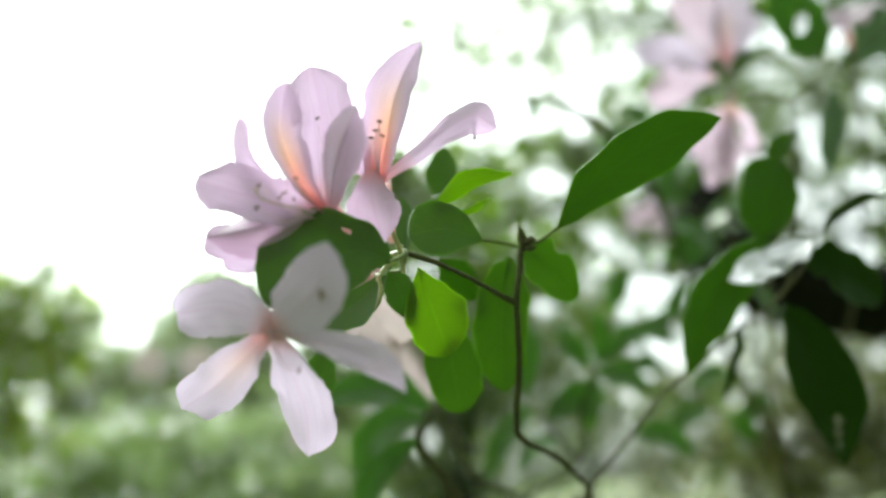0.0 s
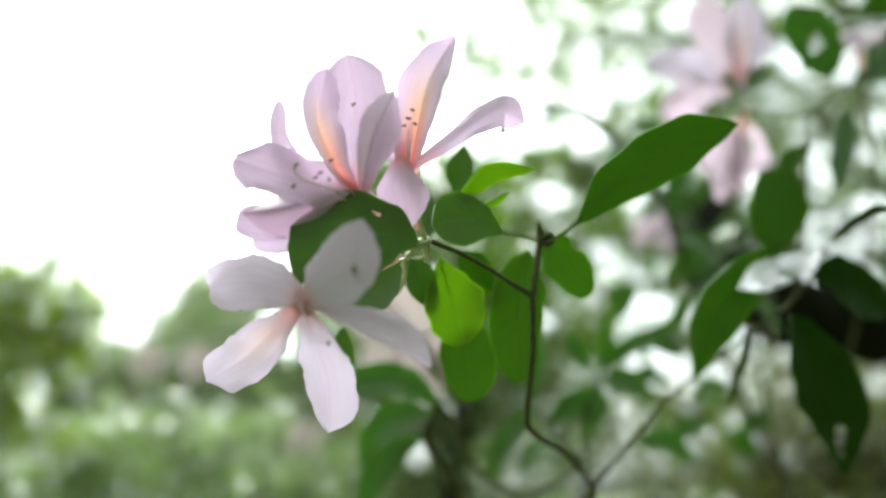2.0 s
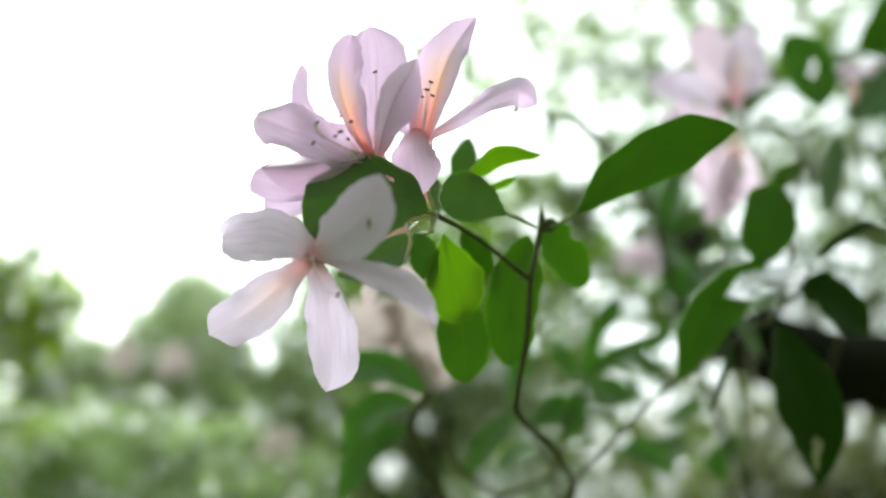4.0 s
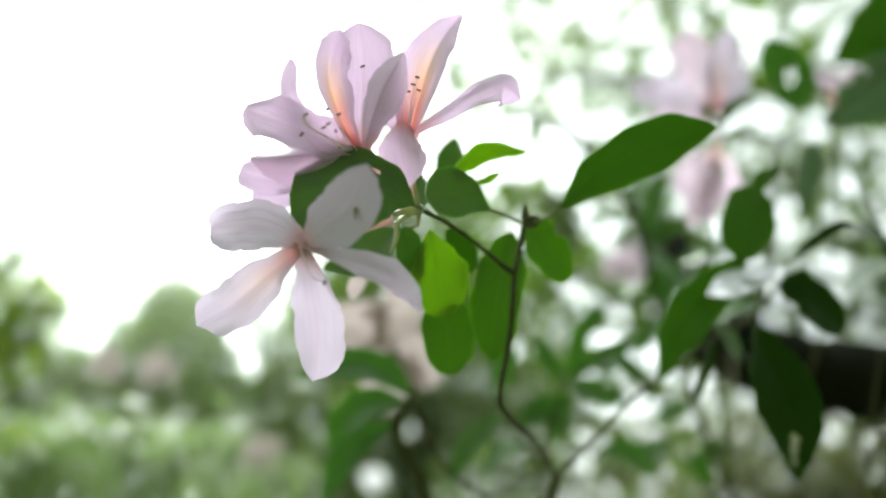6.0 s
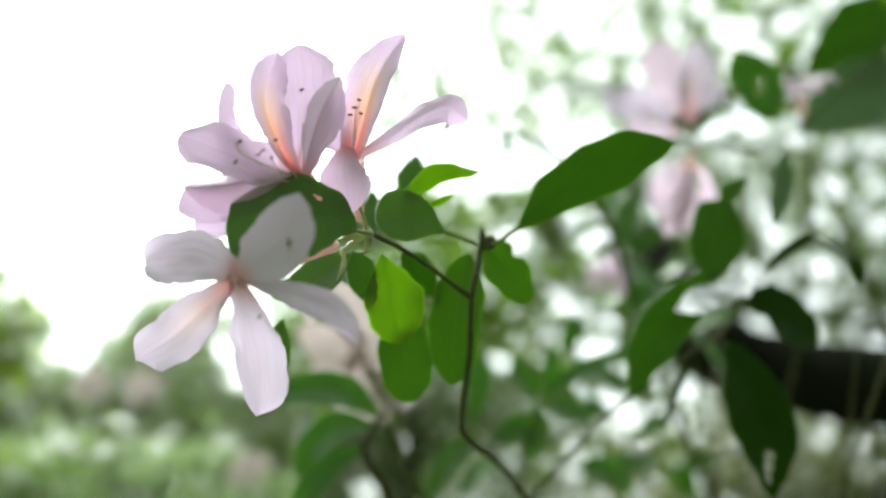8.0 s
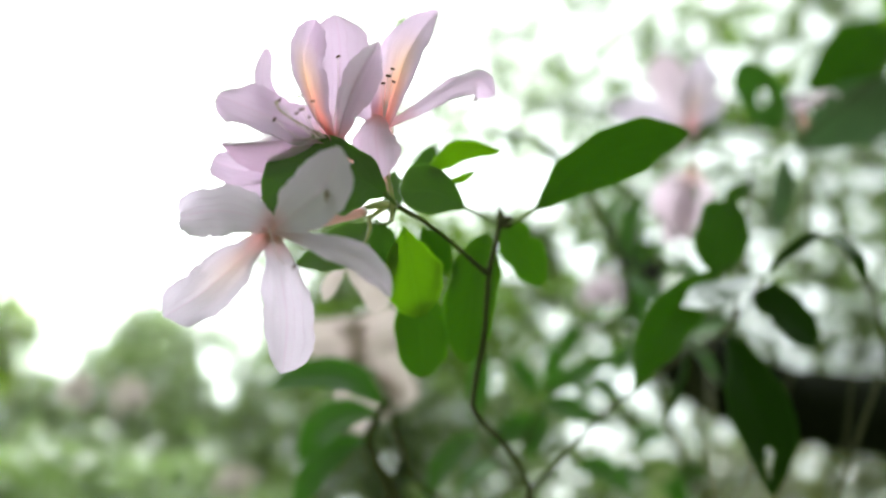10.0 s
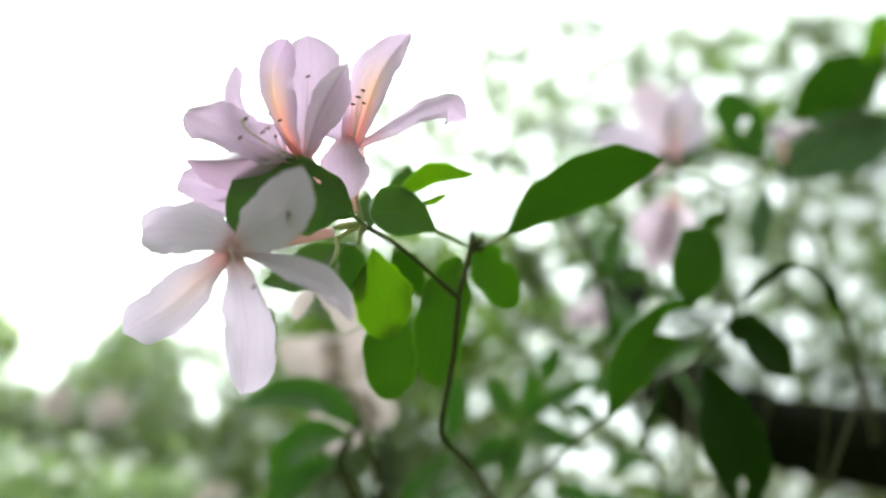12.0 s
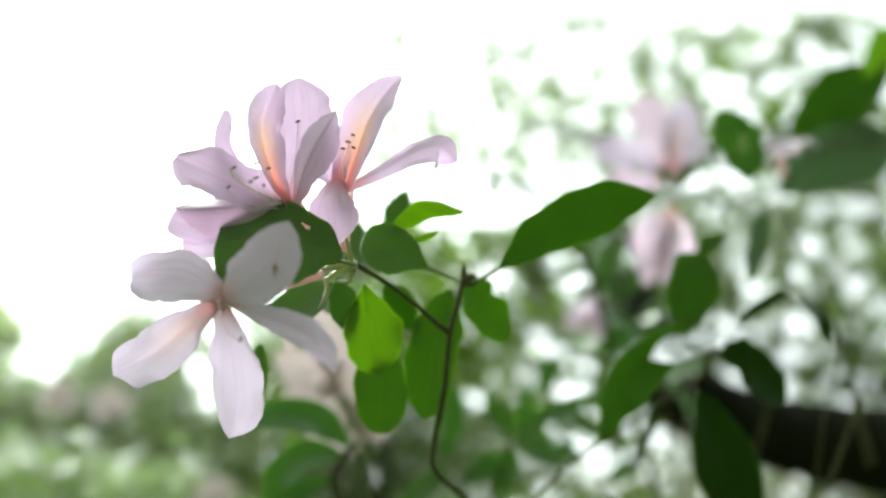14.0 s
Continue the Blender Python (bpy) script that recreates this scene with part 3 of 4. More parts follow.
stain = [(-1.82, 14.86, 0.89), (-1.79, 14.86, 0.73), (-1.69, 14.86, 0.58)]
sv, sf, su = blade_mesh([P(*q) for q in stain], 0.0009, D(-0.3, -0.92, -0.1), BULGE_SHAPE, 0.3, 0, 0.05, 0.00008, 10, 6, 46)
part("blemish", sv, sf, BLEMISH, low_bloom, "small brown blemish on the petal", su)
add_stamens(low_bloom, (-3.16, 15.60, 0.09), [(-2.55, 15.30, -0.72)])

# the upper bloom on the near side, seen from its side
side_bloom = flower(shrub, (-1.27, 18.90, 1.45), (-2.03, 17.30, 2.39), 0.13, 0.28, "lavender azalea bloom with orange-blotched petal, seen from its side")
side_petal = petal(side_bloom, [(-1.92, 17.20, 2.34), (-1.67, 16.60, 3.03), (-1.35, 16.30, 3.72), (-0.87, 16.10, 4.47)], 0.48, (-0.25, -0.95, 0.1), KITE_SHAPE, cup=0.3, fold=-40, ruffle=0.012, seed=51, sides=(1.45, 0.85), flare=0.1)
petal(side_bloom, [(-2.05, 17.40, 2.48), (-2.00, 17.70, 3.54), (-1.98, 17.90, 4.65), (-2.12, 18.00, 5.75)], 0.74, (0.1, -1, 0.1), SPOON_SHAPE, cup=0.45, fold=5, ruffle=0.016, seed=52)
petal(side_bloom, [(-2.04, 17.10, 2.39), (-2.42, 16.80, 3.07), (-2.68, 16.70, 4.01), (-2.64, 16.80, 4.63), (-2.47, 17.00, 5.27)], 0.46, (0.5, -0.82, 0.1), KITE_SHAPE, BLOTCH, cup=0.5, fold=30, ruffle=0.016, seed=53, sides=(1.05, 0.9), flare=-0.4, label="lavender petal with an orange throat blotch and red dots")
petal(side_bloom, [(-2.14, 17.20, 2.40), (-2.82, 16.90, 2.61), (-3.72, 16.90, 2.95), (-4.77, 17.10, 3.39)], 0.62, (0.1, -0.9, 0.35), WIDE_SHAPE, cup=0.5, fold=7, ruffle=0.030, seed=54)
petal(side_bloom, [(-2.10, 17.10, 2.36), (-2.82, 16.70, 2.28), (-3.58, 16.50, 2.16), (-4.50, 16.50, 2.10)], 0.58, (0.0, -0.95, 0.3), STRAP_SHAPE, MAUVE, cup=0.45, fold=-46, ruffle=0.014, seed=55, sides=(1.0, 0.95))
petal(side_bloom, [(-2.27, 17.40, 2.48), (-3.35, 17.60, 3.07), (-3.82, 17.60, 3.80), (-3.77, 17.50, 4.70)], 0.31, (-0.35, -0.9, 0.1), FINGER_SHAPE, cup=0.9, fold=-10, seed=61)
add_stamens(side_bloom, (-2.17, 17.00, 2.40), [(-3.12, 16.10, 3.05), (-3.19, 16.00, 2.59), (-2.66, 16.20, 3.19), (-2.59, 16.00, 2.83), (-2.43, 16.10, 2.68), (-2.41, 16.40, 3.12), (-2.70, 16.00, 2.74)])
add_stamens(side_bloom, (-2.06, 17.20, 2.51), [(-1.95, 17.20, 4.43)], bow=(0.1, -0.25, 0))
pv, pf = tube_mesh([P(*(-2.19, 17.00, 2.40)), P(*(-2.74, 16.20, 2.60)), P(*(-3.05, 15.90, 2.78)), P(*(-3.14, 15.90, 2.98))], [(0, 0.0002), (0.85, 0.00018), (0.95, 0.00045), (1, 0.0004)], 24, 7)
part("pistil", pv, pf, PISTIL, side_bloom, "olive pistil with a knob")
# raindrops beaded on the outer petal
drops = random.Random(9)
side_at = ORIGIN[side_petal]
for k in range(20):
    i, j = drops.randint(22, 38), drops.randint(4, 21)
    v = side_petal.data.vertices[i * 25 + j]
    c, q, dr = side_at + v.co, v.normal, drops.uniform(0.35, 0.75)
    if q.dot(D(0, -1, 0)) < 0:
        q = -q
    dvs, dfs = tube_mesh([c + q * 0.00045 * dr, c + q * 0.00012, c - q * 0.0001], [(0, 0.00008), (0.2, 0.00028 * dr), (0.6, 0.00048 * dr), (1, 0.0005 * dr)], 8, 8)
    part("droplet", dvs, dfs, WATER, side_bloom, "" if k else "clear raindrop")

# the bloom behind it, half hidden
back_bloom = flower(shrub, (-1.22, 19.40, 1.41), (-3.01, 19.00, 2.14), 0.13, 0.28, "pale azalea bloom half hidden behind the others")
petal(back_bloom, [(-2.98, 18.90, 2.09), (-3.73, 18.80, 1.93), (-4.56, 18.80, 1.84), (-5.39, 18.80, 2.07)], 0.45, (0, -0.95, 0.2), BLUNT_SHAPE, PETAL, cup=0.4, fold=6, ruffle=0.02, seed=62)
petal(back_bloom, [(-3.00, 19.00, 2.06), (-3.64, 19.10, 1.69), (-4.27, 19.20, 1.47), (-5.17, 19.20, 1.47)], 0.37, (0, -0.95, 0.2), BLUNT_SHAPE, cup=0.4, fold=-8, ruffle=0.02, seed=64)
petal(back_bloom, [(-2.95, 18.90, 2.03), (-3.31, 18.70, 1.58), (-3.64, 18.70, 1.18), (-3.93, 18.80, 0.73)], 0.25, (0.2, -0.95, 0.2), STRAP_SHAPE, cup=0.5, fold=8, seed=63)

# the upper bloom on the far side, its tall petal blotched orange
tall_bloom = flower(shrub, (-0.87, 19.40, 1.48), (-0.91, 18.40, 2.95), 0.13, 0.30, "lavender azalea bloom with a tall orange-blotched petal")
petal(tall_bloom, [(-0.91, 18.40, 2.95), (-0.64, 18.30, 3.81), (-0.35, 18.20, 4.73), (0.01, 18.20, 5.41), (0.49, 18.20, 6.02)], 0.58, (-0.3, -0.92, 0.1), SPEAR_SHAPE, BLOTCH, cup=0.35, fold=20, ruffle=0.010, seed=71, sides=(1.1, 0.95), label="tall lavender petal with an orange throat blotch and red dots")
petal(tall_bloom, [(-0.85, 18.30, 2.99), (0.09, 18.10, 3.48), (0.95, 18.00, 4.00), (1.53, 18.10, 4.20), (2.01, 18.30, 3.85)], 0.50, (-0.1, -0.9, 0.45), TIP_SHAPE, cup=0.3, fold=-18, seed=72, sides=(1.0, 1.05))
petal(tall_bloom, [(-0.98, 18.10, 3.22), (-1.05, 17.80, 2.71), (-0.98, 17.60, 2.15), (-0.86, 17.70, 1.51)], 0.62, (0.1, -0.95, 0.2), KITE_SHAPE, cup=0.5, fold=-14, seed=73, sides=(1.0, 1.0))
petal(tall_bloom, [(-1.03, 18.50, 2.99), (-1.30, 18.60, 3.42), (-1.67, 18.70, 4.04), (-1.86, 18.80, 4.81)], 0.51, (0.2, -0.95, 0.1), PETAL_SHAPE, cup=0.5, seed=74)
add_stamens(tall_bloom, (-0.87, 18.20, 3.09), [(-0.63, 17.50, 4.24), (-0.60, 17.50, 3.92), (-0.87, 17.60, 3.91), (-0.73, 17.40, 4.04)], bow=(0, -0.15, 0))

# ---- the leafy side branch ----
twig(shrub, [(13.02, 30.60, -3.19), (13.59, 30.40, -2.52), (14.20, 30.30, -1.79), (14.88, 30.40, -0.51)], [(0, 0.10), (1, 0.06)], n=16, seed=6)
twig(shrub, [(13.59, 30.40, -2.52), (14.19, 30.80, 0.02), (14.76, 31.50, 2.79), (15.62, 33.00, 5.02)], [(0, 0.08), (1, 0.05)], n=16, seed=7)
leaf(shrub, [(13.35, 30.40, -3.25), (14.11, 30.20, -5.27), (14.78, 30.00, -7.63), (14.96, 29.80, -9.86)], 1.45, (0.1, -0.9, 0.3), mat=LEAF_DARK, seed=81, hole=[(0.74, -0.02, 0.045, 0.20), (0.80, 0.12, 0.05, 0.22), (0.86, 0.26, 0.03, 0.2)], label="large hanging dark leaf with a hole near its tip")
leaf(shrub, [(13.19, 30.60, -0.27), (11.10, 30.20, -1.90), (9.79, 29.90, -3.55), (9.04, 29.70, -5.47)], 1.15, (0.4, -0.85, 0.3), mat=LEAF, seed=82, fold=14)
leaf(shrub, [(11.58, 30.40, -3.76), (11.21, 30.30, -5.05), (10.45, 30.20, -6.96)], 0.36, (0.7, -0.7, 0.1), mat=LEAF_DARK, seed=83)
leaf(shrub, [(14.03, 31.00, 2.50), (13.12, 30.60, 1.29), (12.75, 30.30, -0.51)], 1.25, (0.1, -0.95, 0.15), ROUND_SHAPE, LEAF, seed=84, fold=4)
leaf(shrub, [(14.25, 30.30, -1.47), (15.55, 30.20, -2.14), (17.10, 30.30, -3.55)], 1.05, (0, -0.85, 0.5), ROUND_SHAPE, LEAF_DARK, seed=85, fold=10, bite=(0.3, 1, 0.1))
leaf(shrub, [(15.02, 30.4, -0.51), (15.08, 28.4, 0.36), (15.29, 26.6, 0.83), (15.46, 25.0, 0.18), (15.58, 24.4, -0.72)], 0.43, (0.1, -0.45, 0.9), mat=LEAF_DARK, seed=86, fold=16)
leaf(shrub, [(14.37, 30.00, -0.69), (13.24, 29.60, -1.20), (12.01, 29.20, -1.56), (10.86, 29.00, -1.92)], 0.80, (-0.15, -0.52, 0.86), ROUND_SHAPE, LEAF_WET_SHEEN, ruffle=0.022, seed=87, fold=6, label="wet shiny leaf, the mirrored white sky put into its colour")
leaf(shrub, [(15.25, 32.00, 3.70), (14.35, 31.80, 3.12), (13.70, 31.60, 2.44)], 0.42, (0.1, -0.7, 0.6), mat=LEAF, seed=88)
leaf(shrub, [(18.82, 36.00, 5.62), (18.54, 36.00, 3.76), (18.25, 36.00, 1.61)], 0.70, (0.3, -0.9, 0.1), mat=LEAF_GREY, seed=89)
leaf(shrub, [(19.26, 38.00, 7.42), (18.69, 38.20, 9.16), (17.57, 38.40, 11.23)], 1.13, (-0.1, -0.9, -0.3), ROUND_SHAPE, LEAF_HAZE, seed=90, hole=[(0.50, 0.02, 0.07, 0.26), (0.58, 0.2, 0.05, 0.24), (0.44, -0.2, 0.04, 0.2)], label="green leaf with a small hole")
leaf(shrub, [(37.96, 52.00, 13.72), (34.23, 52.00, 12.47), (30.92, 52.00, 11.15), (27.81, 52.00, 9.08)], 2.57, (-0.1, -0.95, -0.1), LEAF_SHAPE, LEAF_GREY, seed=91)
leaf(shrub, [(38.51, 55.00, 20.65), (35.45, 55.00, 18.02), (32.82, 55.00, 16.26), (30.19, 55.00, 14.51)], 2.72, (-0.1, -0.95, -0.1), LEAF_SHAPE, LEAF, seed=92)
twig(shrub, [(15.62, 33.00, 5.02), (14.53, 34.00, 5.50), (13.56, 35.00, 5.66)], [(0, 0.06), (1, 0.04)], n=12, seed=8)
twig(shrub, [(15.62, 33.00, 5.02), (18.46, 37.00, 6.07), (21.87, 40.00, 7.52), (27.32, 42.00, 11.42)], [(0, 0.07), (1, 0.06)], n=12, seed=9)
twig(shrub, [(19.11, 31.50, 0.65), (21.20, 33.00, -1.03), (24.56, 36.00, -7.43)], [(0, 0.06), (1, 0.10)], n=12, seed=10)


twig(shrub, [(23.65, 34.00, -6.85), (21.27, 33.00, -1.43), (19.14, 32.00, 2.21), (18.67, 33.00, 4.73)], [(0, 0.07), (1, 0.04)], n=14, seed=23)
twig(shrub, [(21.07, 36.00, -13.40), (21.83, 36.00, -8.36), (22.48, 36.00, -3.79), (24.09, 36.00, 0.89)], [(0, 0.05), (1, 0.03)], n=14, seed=24)
twig(shrub, [(20.48, 36.00, -13.95), (22.98, 36.00, -7.22), (25.17, 36.00, -1.44), (26.86, 36.00, 2.41)], [(0, 0.09), (1, 0.05)], n=14, seed=25)
leaf(shrub, [(32.47, 46.00, 19.74), (31.59, 46.00, 18.15), (30.62, 46.00, 16.26)], 1.1, (0.1, -0.9, -0.3), mat=LEAF_YOUNG, seed=93)
leaf(shrub, [(33.21, 46.00, 20.14), (33.84, 46.00, 18.54), (33.89, 46.00, 16.56)], 0.9, (0.1, -0.9, -0.3), mat=LEAF, seed=94)
twig(shrub, [(27.32, 42.00, 11.42), (32.80, 45.00, 17.36), (32.50, 46.00, 20.14)], [(0, 0.06), (1, 0.05)], n=10, seed=28)
# two soft blooms on the leafy side branch, one upright and one hanging
twig(shrub, [(13.56, 35.00, 5.66), (17.19, 43.92, 7.17), (17.80, 45.38, 7.92)], [(0, 0.05), (1, 0.05)], n=10, seed=32)
upright = flower(shrub, (17.70, 45.14, 7.73), (17.80, 46.73, 9.13), 0.13, 0.30, "lavender azalea bloom with a blotched petal on the side branch")
petal(upright, [(17.74, 46.97, 9.02), (17.29, 47.58, 11.04), (16.82, 48.19, 12.91), (16.69, 48.80, 15.13)], 1.38, (-0.2, -0.95, 0.1), SPOON_SHAPE, FAR_PETAL, cup=0.4, fold=10, ruffle=0.02, seed=301)
petal(upright, [(17.80, 46.73, 8.98), (18.12, 46.97, 10.89), (18.74, 47.58, 12.74), (19.51, 48.19, 15.02)], 1.29, (0.2, -0.95, 0.1), KITE_SHAPE, FAINT, cup=0.4, fold=18, ruffle=0.02, seed=302)
petal(upright, [(18.04, 46.97, 9.02), (19.20, 48.19, 10.41), (20.47, 49.41, 11.61), (21.61, 50.02, 12.55)], 0.85, (0.1, -0.9, 0.4), STRAP_SHAPE, PALE, cup=0.5, fold=-12, ruffle=0.02, seed=303)
petal(upright, [(17.45, 46.36, 8.80), (15.51, 45.14, 9.39), (13.70, 44.53, 9.80), (11.86, 44.53, 10.33)], 1.15, (0.1, -0.9, 0.3), WIDE_SHAPE, PALE, cup=0.4, fold=8, ruffle=0.024, seed=304)
petal(upright, [(17.45, 46.36, 8.72), (15.51, 45.14, 8.16), (13.87, 44.53, 7.77), (12.52, 45.14, 7.88)], 1.22, (0.0, -0.95, 0.2), SPOON_SHAPE, FAR_PETAL, cup=0.45, fold=-14, ruffle=0.02, seed=305)
add_stamens(upright, (17.67, 46.36, 9.27), [(16.08, 45.75, 11.70), (16.63, 45.75, 12.25), (15.14, 45.14, 10.47)])
hanging = flower(shrub, (17.23, 43.92, 7.10), (17.41, 45.14, 6.22), 0.12, 0.28, "lavender azalea bloom hanging from the side branch")
petal(hanging, [(17.85, 46.36, 6.32), (17.21, 46.36, 4.84), (16.70, 46.36, 3.17), (16.31, 46.73, 1.52)], 0.93, (-0.2, -0.95, 0.1), STRAP_SHAPE, FAR_PETAL, cup=0.4, fold=10, ruffle=0.03, seed=306)
petal(hanging, [(17.96, 46.36, 6.32), (17.58, 45.75, 4.49), (17.43, 45.75, 3.03), (17.52, 46.36, 1.66)], 0.82, (0.1, -0.95, 0.1), STRAP_SHAPE, FAR_PETAL, cup=0.4, fold=-14, ruffle=0.03, seed=307)
petal(hanging, [(18.03, 46.36, 6.32), (18.87, 46.97, 5.28), (19.34, 47.58, 4.01), (19.19, 47.58, 2.77)], 0.71, (0.3, -0.9, 0.1), STRAP_SHAPE, FAR_PETAL, cup=0.4, fold=8, ruffle=0.02, seed=308)
petal(hanging, [(18.04, 46.97, 6.48), (17.21, 47.58, 5.88), (16.59, 48.19, 4.88), (16.34, 48.80, 3.46)], 0.79, (-0.2, -0.9, 0.3), STRAP_SHAPE, FAR_PETAL, cup=0.4, fold=8, ruffle=0.02, seed=309)
for pts, half, face, mat, seed in (
        ([(17.46, 44.53, 7.56), (16.81, 45.75, 8.93), (16.40, 46.97, 9.92), (15.59, 48.19, 10.41)], 0.61, (0.1, -0.7, 0.6), LEAF_MID, 311),
        ([(17.53, 44.53, 7.62), (18.20, 45.14, 8.75), (19.32, 45.75, 9.44), (20.73, 46.36, 9.72)], 0.51, (0.1, -0.6, 0.7), LEAF_MID, 312),
        ([(16.95, 43.31, 7.08), (15.52, 42.70, 7.11), (14.13, 42.09, 6.61)], 0.55, (0.1, -0.5, 0.8), LEAF, 313),
        ([(17.47, 43.31, 7.08), (18.69, 43.92, 7.38), (20.43, 45.14, 7.23)], 0.37, (0.1, -0.4, 0.9), LEAF_MID, 314)):
    leaf(shrub, pts, half, face, mat=mat, seed=seed)


# ---- the shrub behind: soft pink blooms and loose twigs ----
back = thing("azalea_shrub", (0.25, 0.75, 0.0), "azalea shrub behind with rose blooms and loose twigs", "shrub", "azalea shrubs")
bt, bf = tube_mesh([P(*(24.68, 60.00, -21.95)), P(*(27.85, 64.00, -43.82)), Vector((0.25, 0.75, 0.6)), Vector((0.25, 0.75, -0.02))], [(0, 0.004), (1, 0.016)], 20, 8)
part("trunk", bt, bf, TWIG, back, "dark woody stem")


def small_bloom(parent, at, towards, size, seed, mat=FAR_PETAL):
    """A whole bloom of five petals round its axis."""
    rng = random.Random(seed)
    at, ax = Vector(at), Vector(towards).normalized()
    a = ax.orthogonal().normalized()
    b = ax.cross(a)
    fl = flower(parent, at - ax * size * 0.5, at, 0.15, 0.3)
    for k in range(5):
        w = 2 * math.pi * (k + rng.uniform(-0.15, 0.15)) / 5
        r = a * math.cos(w) + b * math.sin(w)
        s = size * rng.uniform(0.85, 1.15)
        petal(fl, [at, at + r * s * 0.3 + ax * s * 0.35, at + r * s * 0.75 + ax * s * 0.5, at + r * s + ax * s * 0.35], size * 0.36, tuple(ax), PETAL_SHAPE, mat, seed=seed * 7 + k, fine=False)
    return fl


small_bloom(back, (30.09, 118.00, -2.73), (-0.3, -0.8, 0.2), 3.8, 107)
small_bloom(back, (22.42, 41.00, 9.02), (-0.3, -0.3, 0.9), 1.8, 106)
twig(back, [(39.68, 108.00, 9.55), (38.72, 96.00, -6.04), (24.68, 60.00, -21.95)], [(0, 0.12), (1, 0.25)], n=24, seed=11)
twig(back, [(39.68, 108.00, 8.26), (35.07, 114.00, 1.91), (30.09, 118.00, -3.29)], [(0, 0.10), (1, 0.08)], n=10, seed=29)
twig(back, [(16.87, 48.00, 8.07), (17.45, 48.00, 2.33), (20.57, 54.00, -6.84), (24.68, 60.00, -21.95)], [(0, 0.07), (1, 0.18)], n=20, seed=30)
twig(back, [(22.69, 41.50, 8.63), (25.52, 46.00, 1.50), (27.37, 54.00, -11.15), (24.68, 60.00, -21.95)], [(0, 0.07), (1, 0.15)], n=14, seed=15)

twig(back, [(13.79, 50.00, 1.63), (11.40, 46.00, 4.07), (9.68, 44.00, 5.47), (7.99, 42.50, 6.64), (6.73, 42.00, 7.40), (5.22, 42.00, 7.83), (3.38, 42.00, 8.13)], [(0, 0.24), (0.5, 0.22), (0.7, 0.16), (0.85, 0.10), (1, 0.06)], n=36, seed=20)
twig(back, [(24.20, 60.00, -20.52), (18.09, 58.00, -5.88), (13.79, 50.00, 1.63)], [(0, 0.3), (1, 0.24)], n=12, seed=21)
leaf(back, [(5.22, 42.00, 7.83), (5.42, 42.00, 7.20), (5.36, 42.00, 6.39)], 0.32, (0.5, -0.9, 0), seed=193, fine=False)

# soft leaves of the low shrub under the bloom
front = thing("azalea_shrub", (0.0, 0.55, 0.0), "low azalea shrub with drooping leaves and one faded bloom", "shrub", "azalea shrubs")
ft, ff = tube_mesh([P(*(-0.53, 35.00, -12.80)), P(*(-0.13, 40.00, -24.20)), Vector((0.0, 0.55, 0.5)), Vector((0.0, 0.55, -0.02))], [(0, 0.0028), (1, 0.012)], 20, 8)
part("trunk", ft, ff, TWIG, front, "dark woody stem")
twig(front, [(-0.53, 35.00, -12.80), (-1.33, 34.00, -10.54), (-2.24, 33.50, -8.52), (-1.81, 33.00, -7.21), (-1.25, 32.00, -6.35)], [(0, 0.28), (0.5, 0.22), (1, 0.12)], n=20, seed=16)
twig(front, [(2.18, 36.00, -12.60), (0.17, 35.00, -10.85), (-0.60, 34.00, -8.92), (-1.29, 33.00, -6.94)], [(0, 0.12), (1, 0.10)], n=16, seed=17)
for pts, half, seed in (
        ([(-1.40, 32.50, -6.71), (-2.91, 32.00, -5.46), (-4.62, 31.50, -5.20), (-6.52, 31.00, -5.71)], 0.85, 111),
        ([(-1.68, 33.00, -7.13), (-3.26, 33.00, -7.21), (-4.58, 33.00, -8.07), (-5.37, 33.00, -9.44)], 0.85, 112),
        ([(-2.24, 33.50, -8.25), (-3.79, 33.00, -8.92), (-4.77, 32.50, -10.08), (-5.46, 32.00, -11.45)], 0.7, 113),
        ([(7.39, 42.00, -7.80), (7.83, 42.00, -6.19), (7.71, 42.00, -4.38)], 0.50, 114),
        ([(7.56, 42.00, -7.65), (9.43, 42.00, -6.32), (12.40, 42.00, -4.99)], 0.55, 115),
        ([(7.37, 42.00, -8.13), (8.70, 41.50, -8.38), (10.12, 41.00, -9.07)], 0.85, 116),
        ([(7.19, 42.00, -8.28), (6.79, 41.50, -9.60), (6.34, 41.00, -11.21)], 0.75, 117),
        ([(7.07, 42.00, -7.78), (6.19, 42.00, -6.56), (5.54, 42.50, -5.28)], 0.65, 118),
        ([(8.80, 40.00, -11.38), (10.48, 40.00, -11.51), (12.07, 40.00, -12.79)], 0.70, 119)):
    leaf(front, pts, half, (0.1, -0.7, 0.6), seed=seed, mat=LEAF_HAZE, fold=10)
pale = flower(front, (-1.62, 52.00, -11.56), (-3.90, 52.00, -7.42), 0.2, 0.5, "faded pale bloom hanging behind", GREEN_TWIG)
petal(pale, [(-4.64, 52.00, -7.00), (-5.24, 51.00, -5.65), (-6.06, 51.00, -4.84), (-6.22, 50.00, -3.75)], 2.50, (0, -1, 0.2), BLUNT_SHAPE, FADED, seed=121, fine=False)
petal(pale, [(-4.64, 52.00, -7.00), (-3.82, 51.00, -5.45), (-3.41, 51.00, -4.43), (-3.75, 50.00, -3.35)], 2.29, (0, -1, 0.2), BLUNT_SHAPE, FADED, seed=122, fine=False)
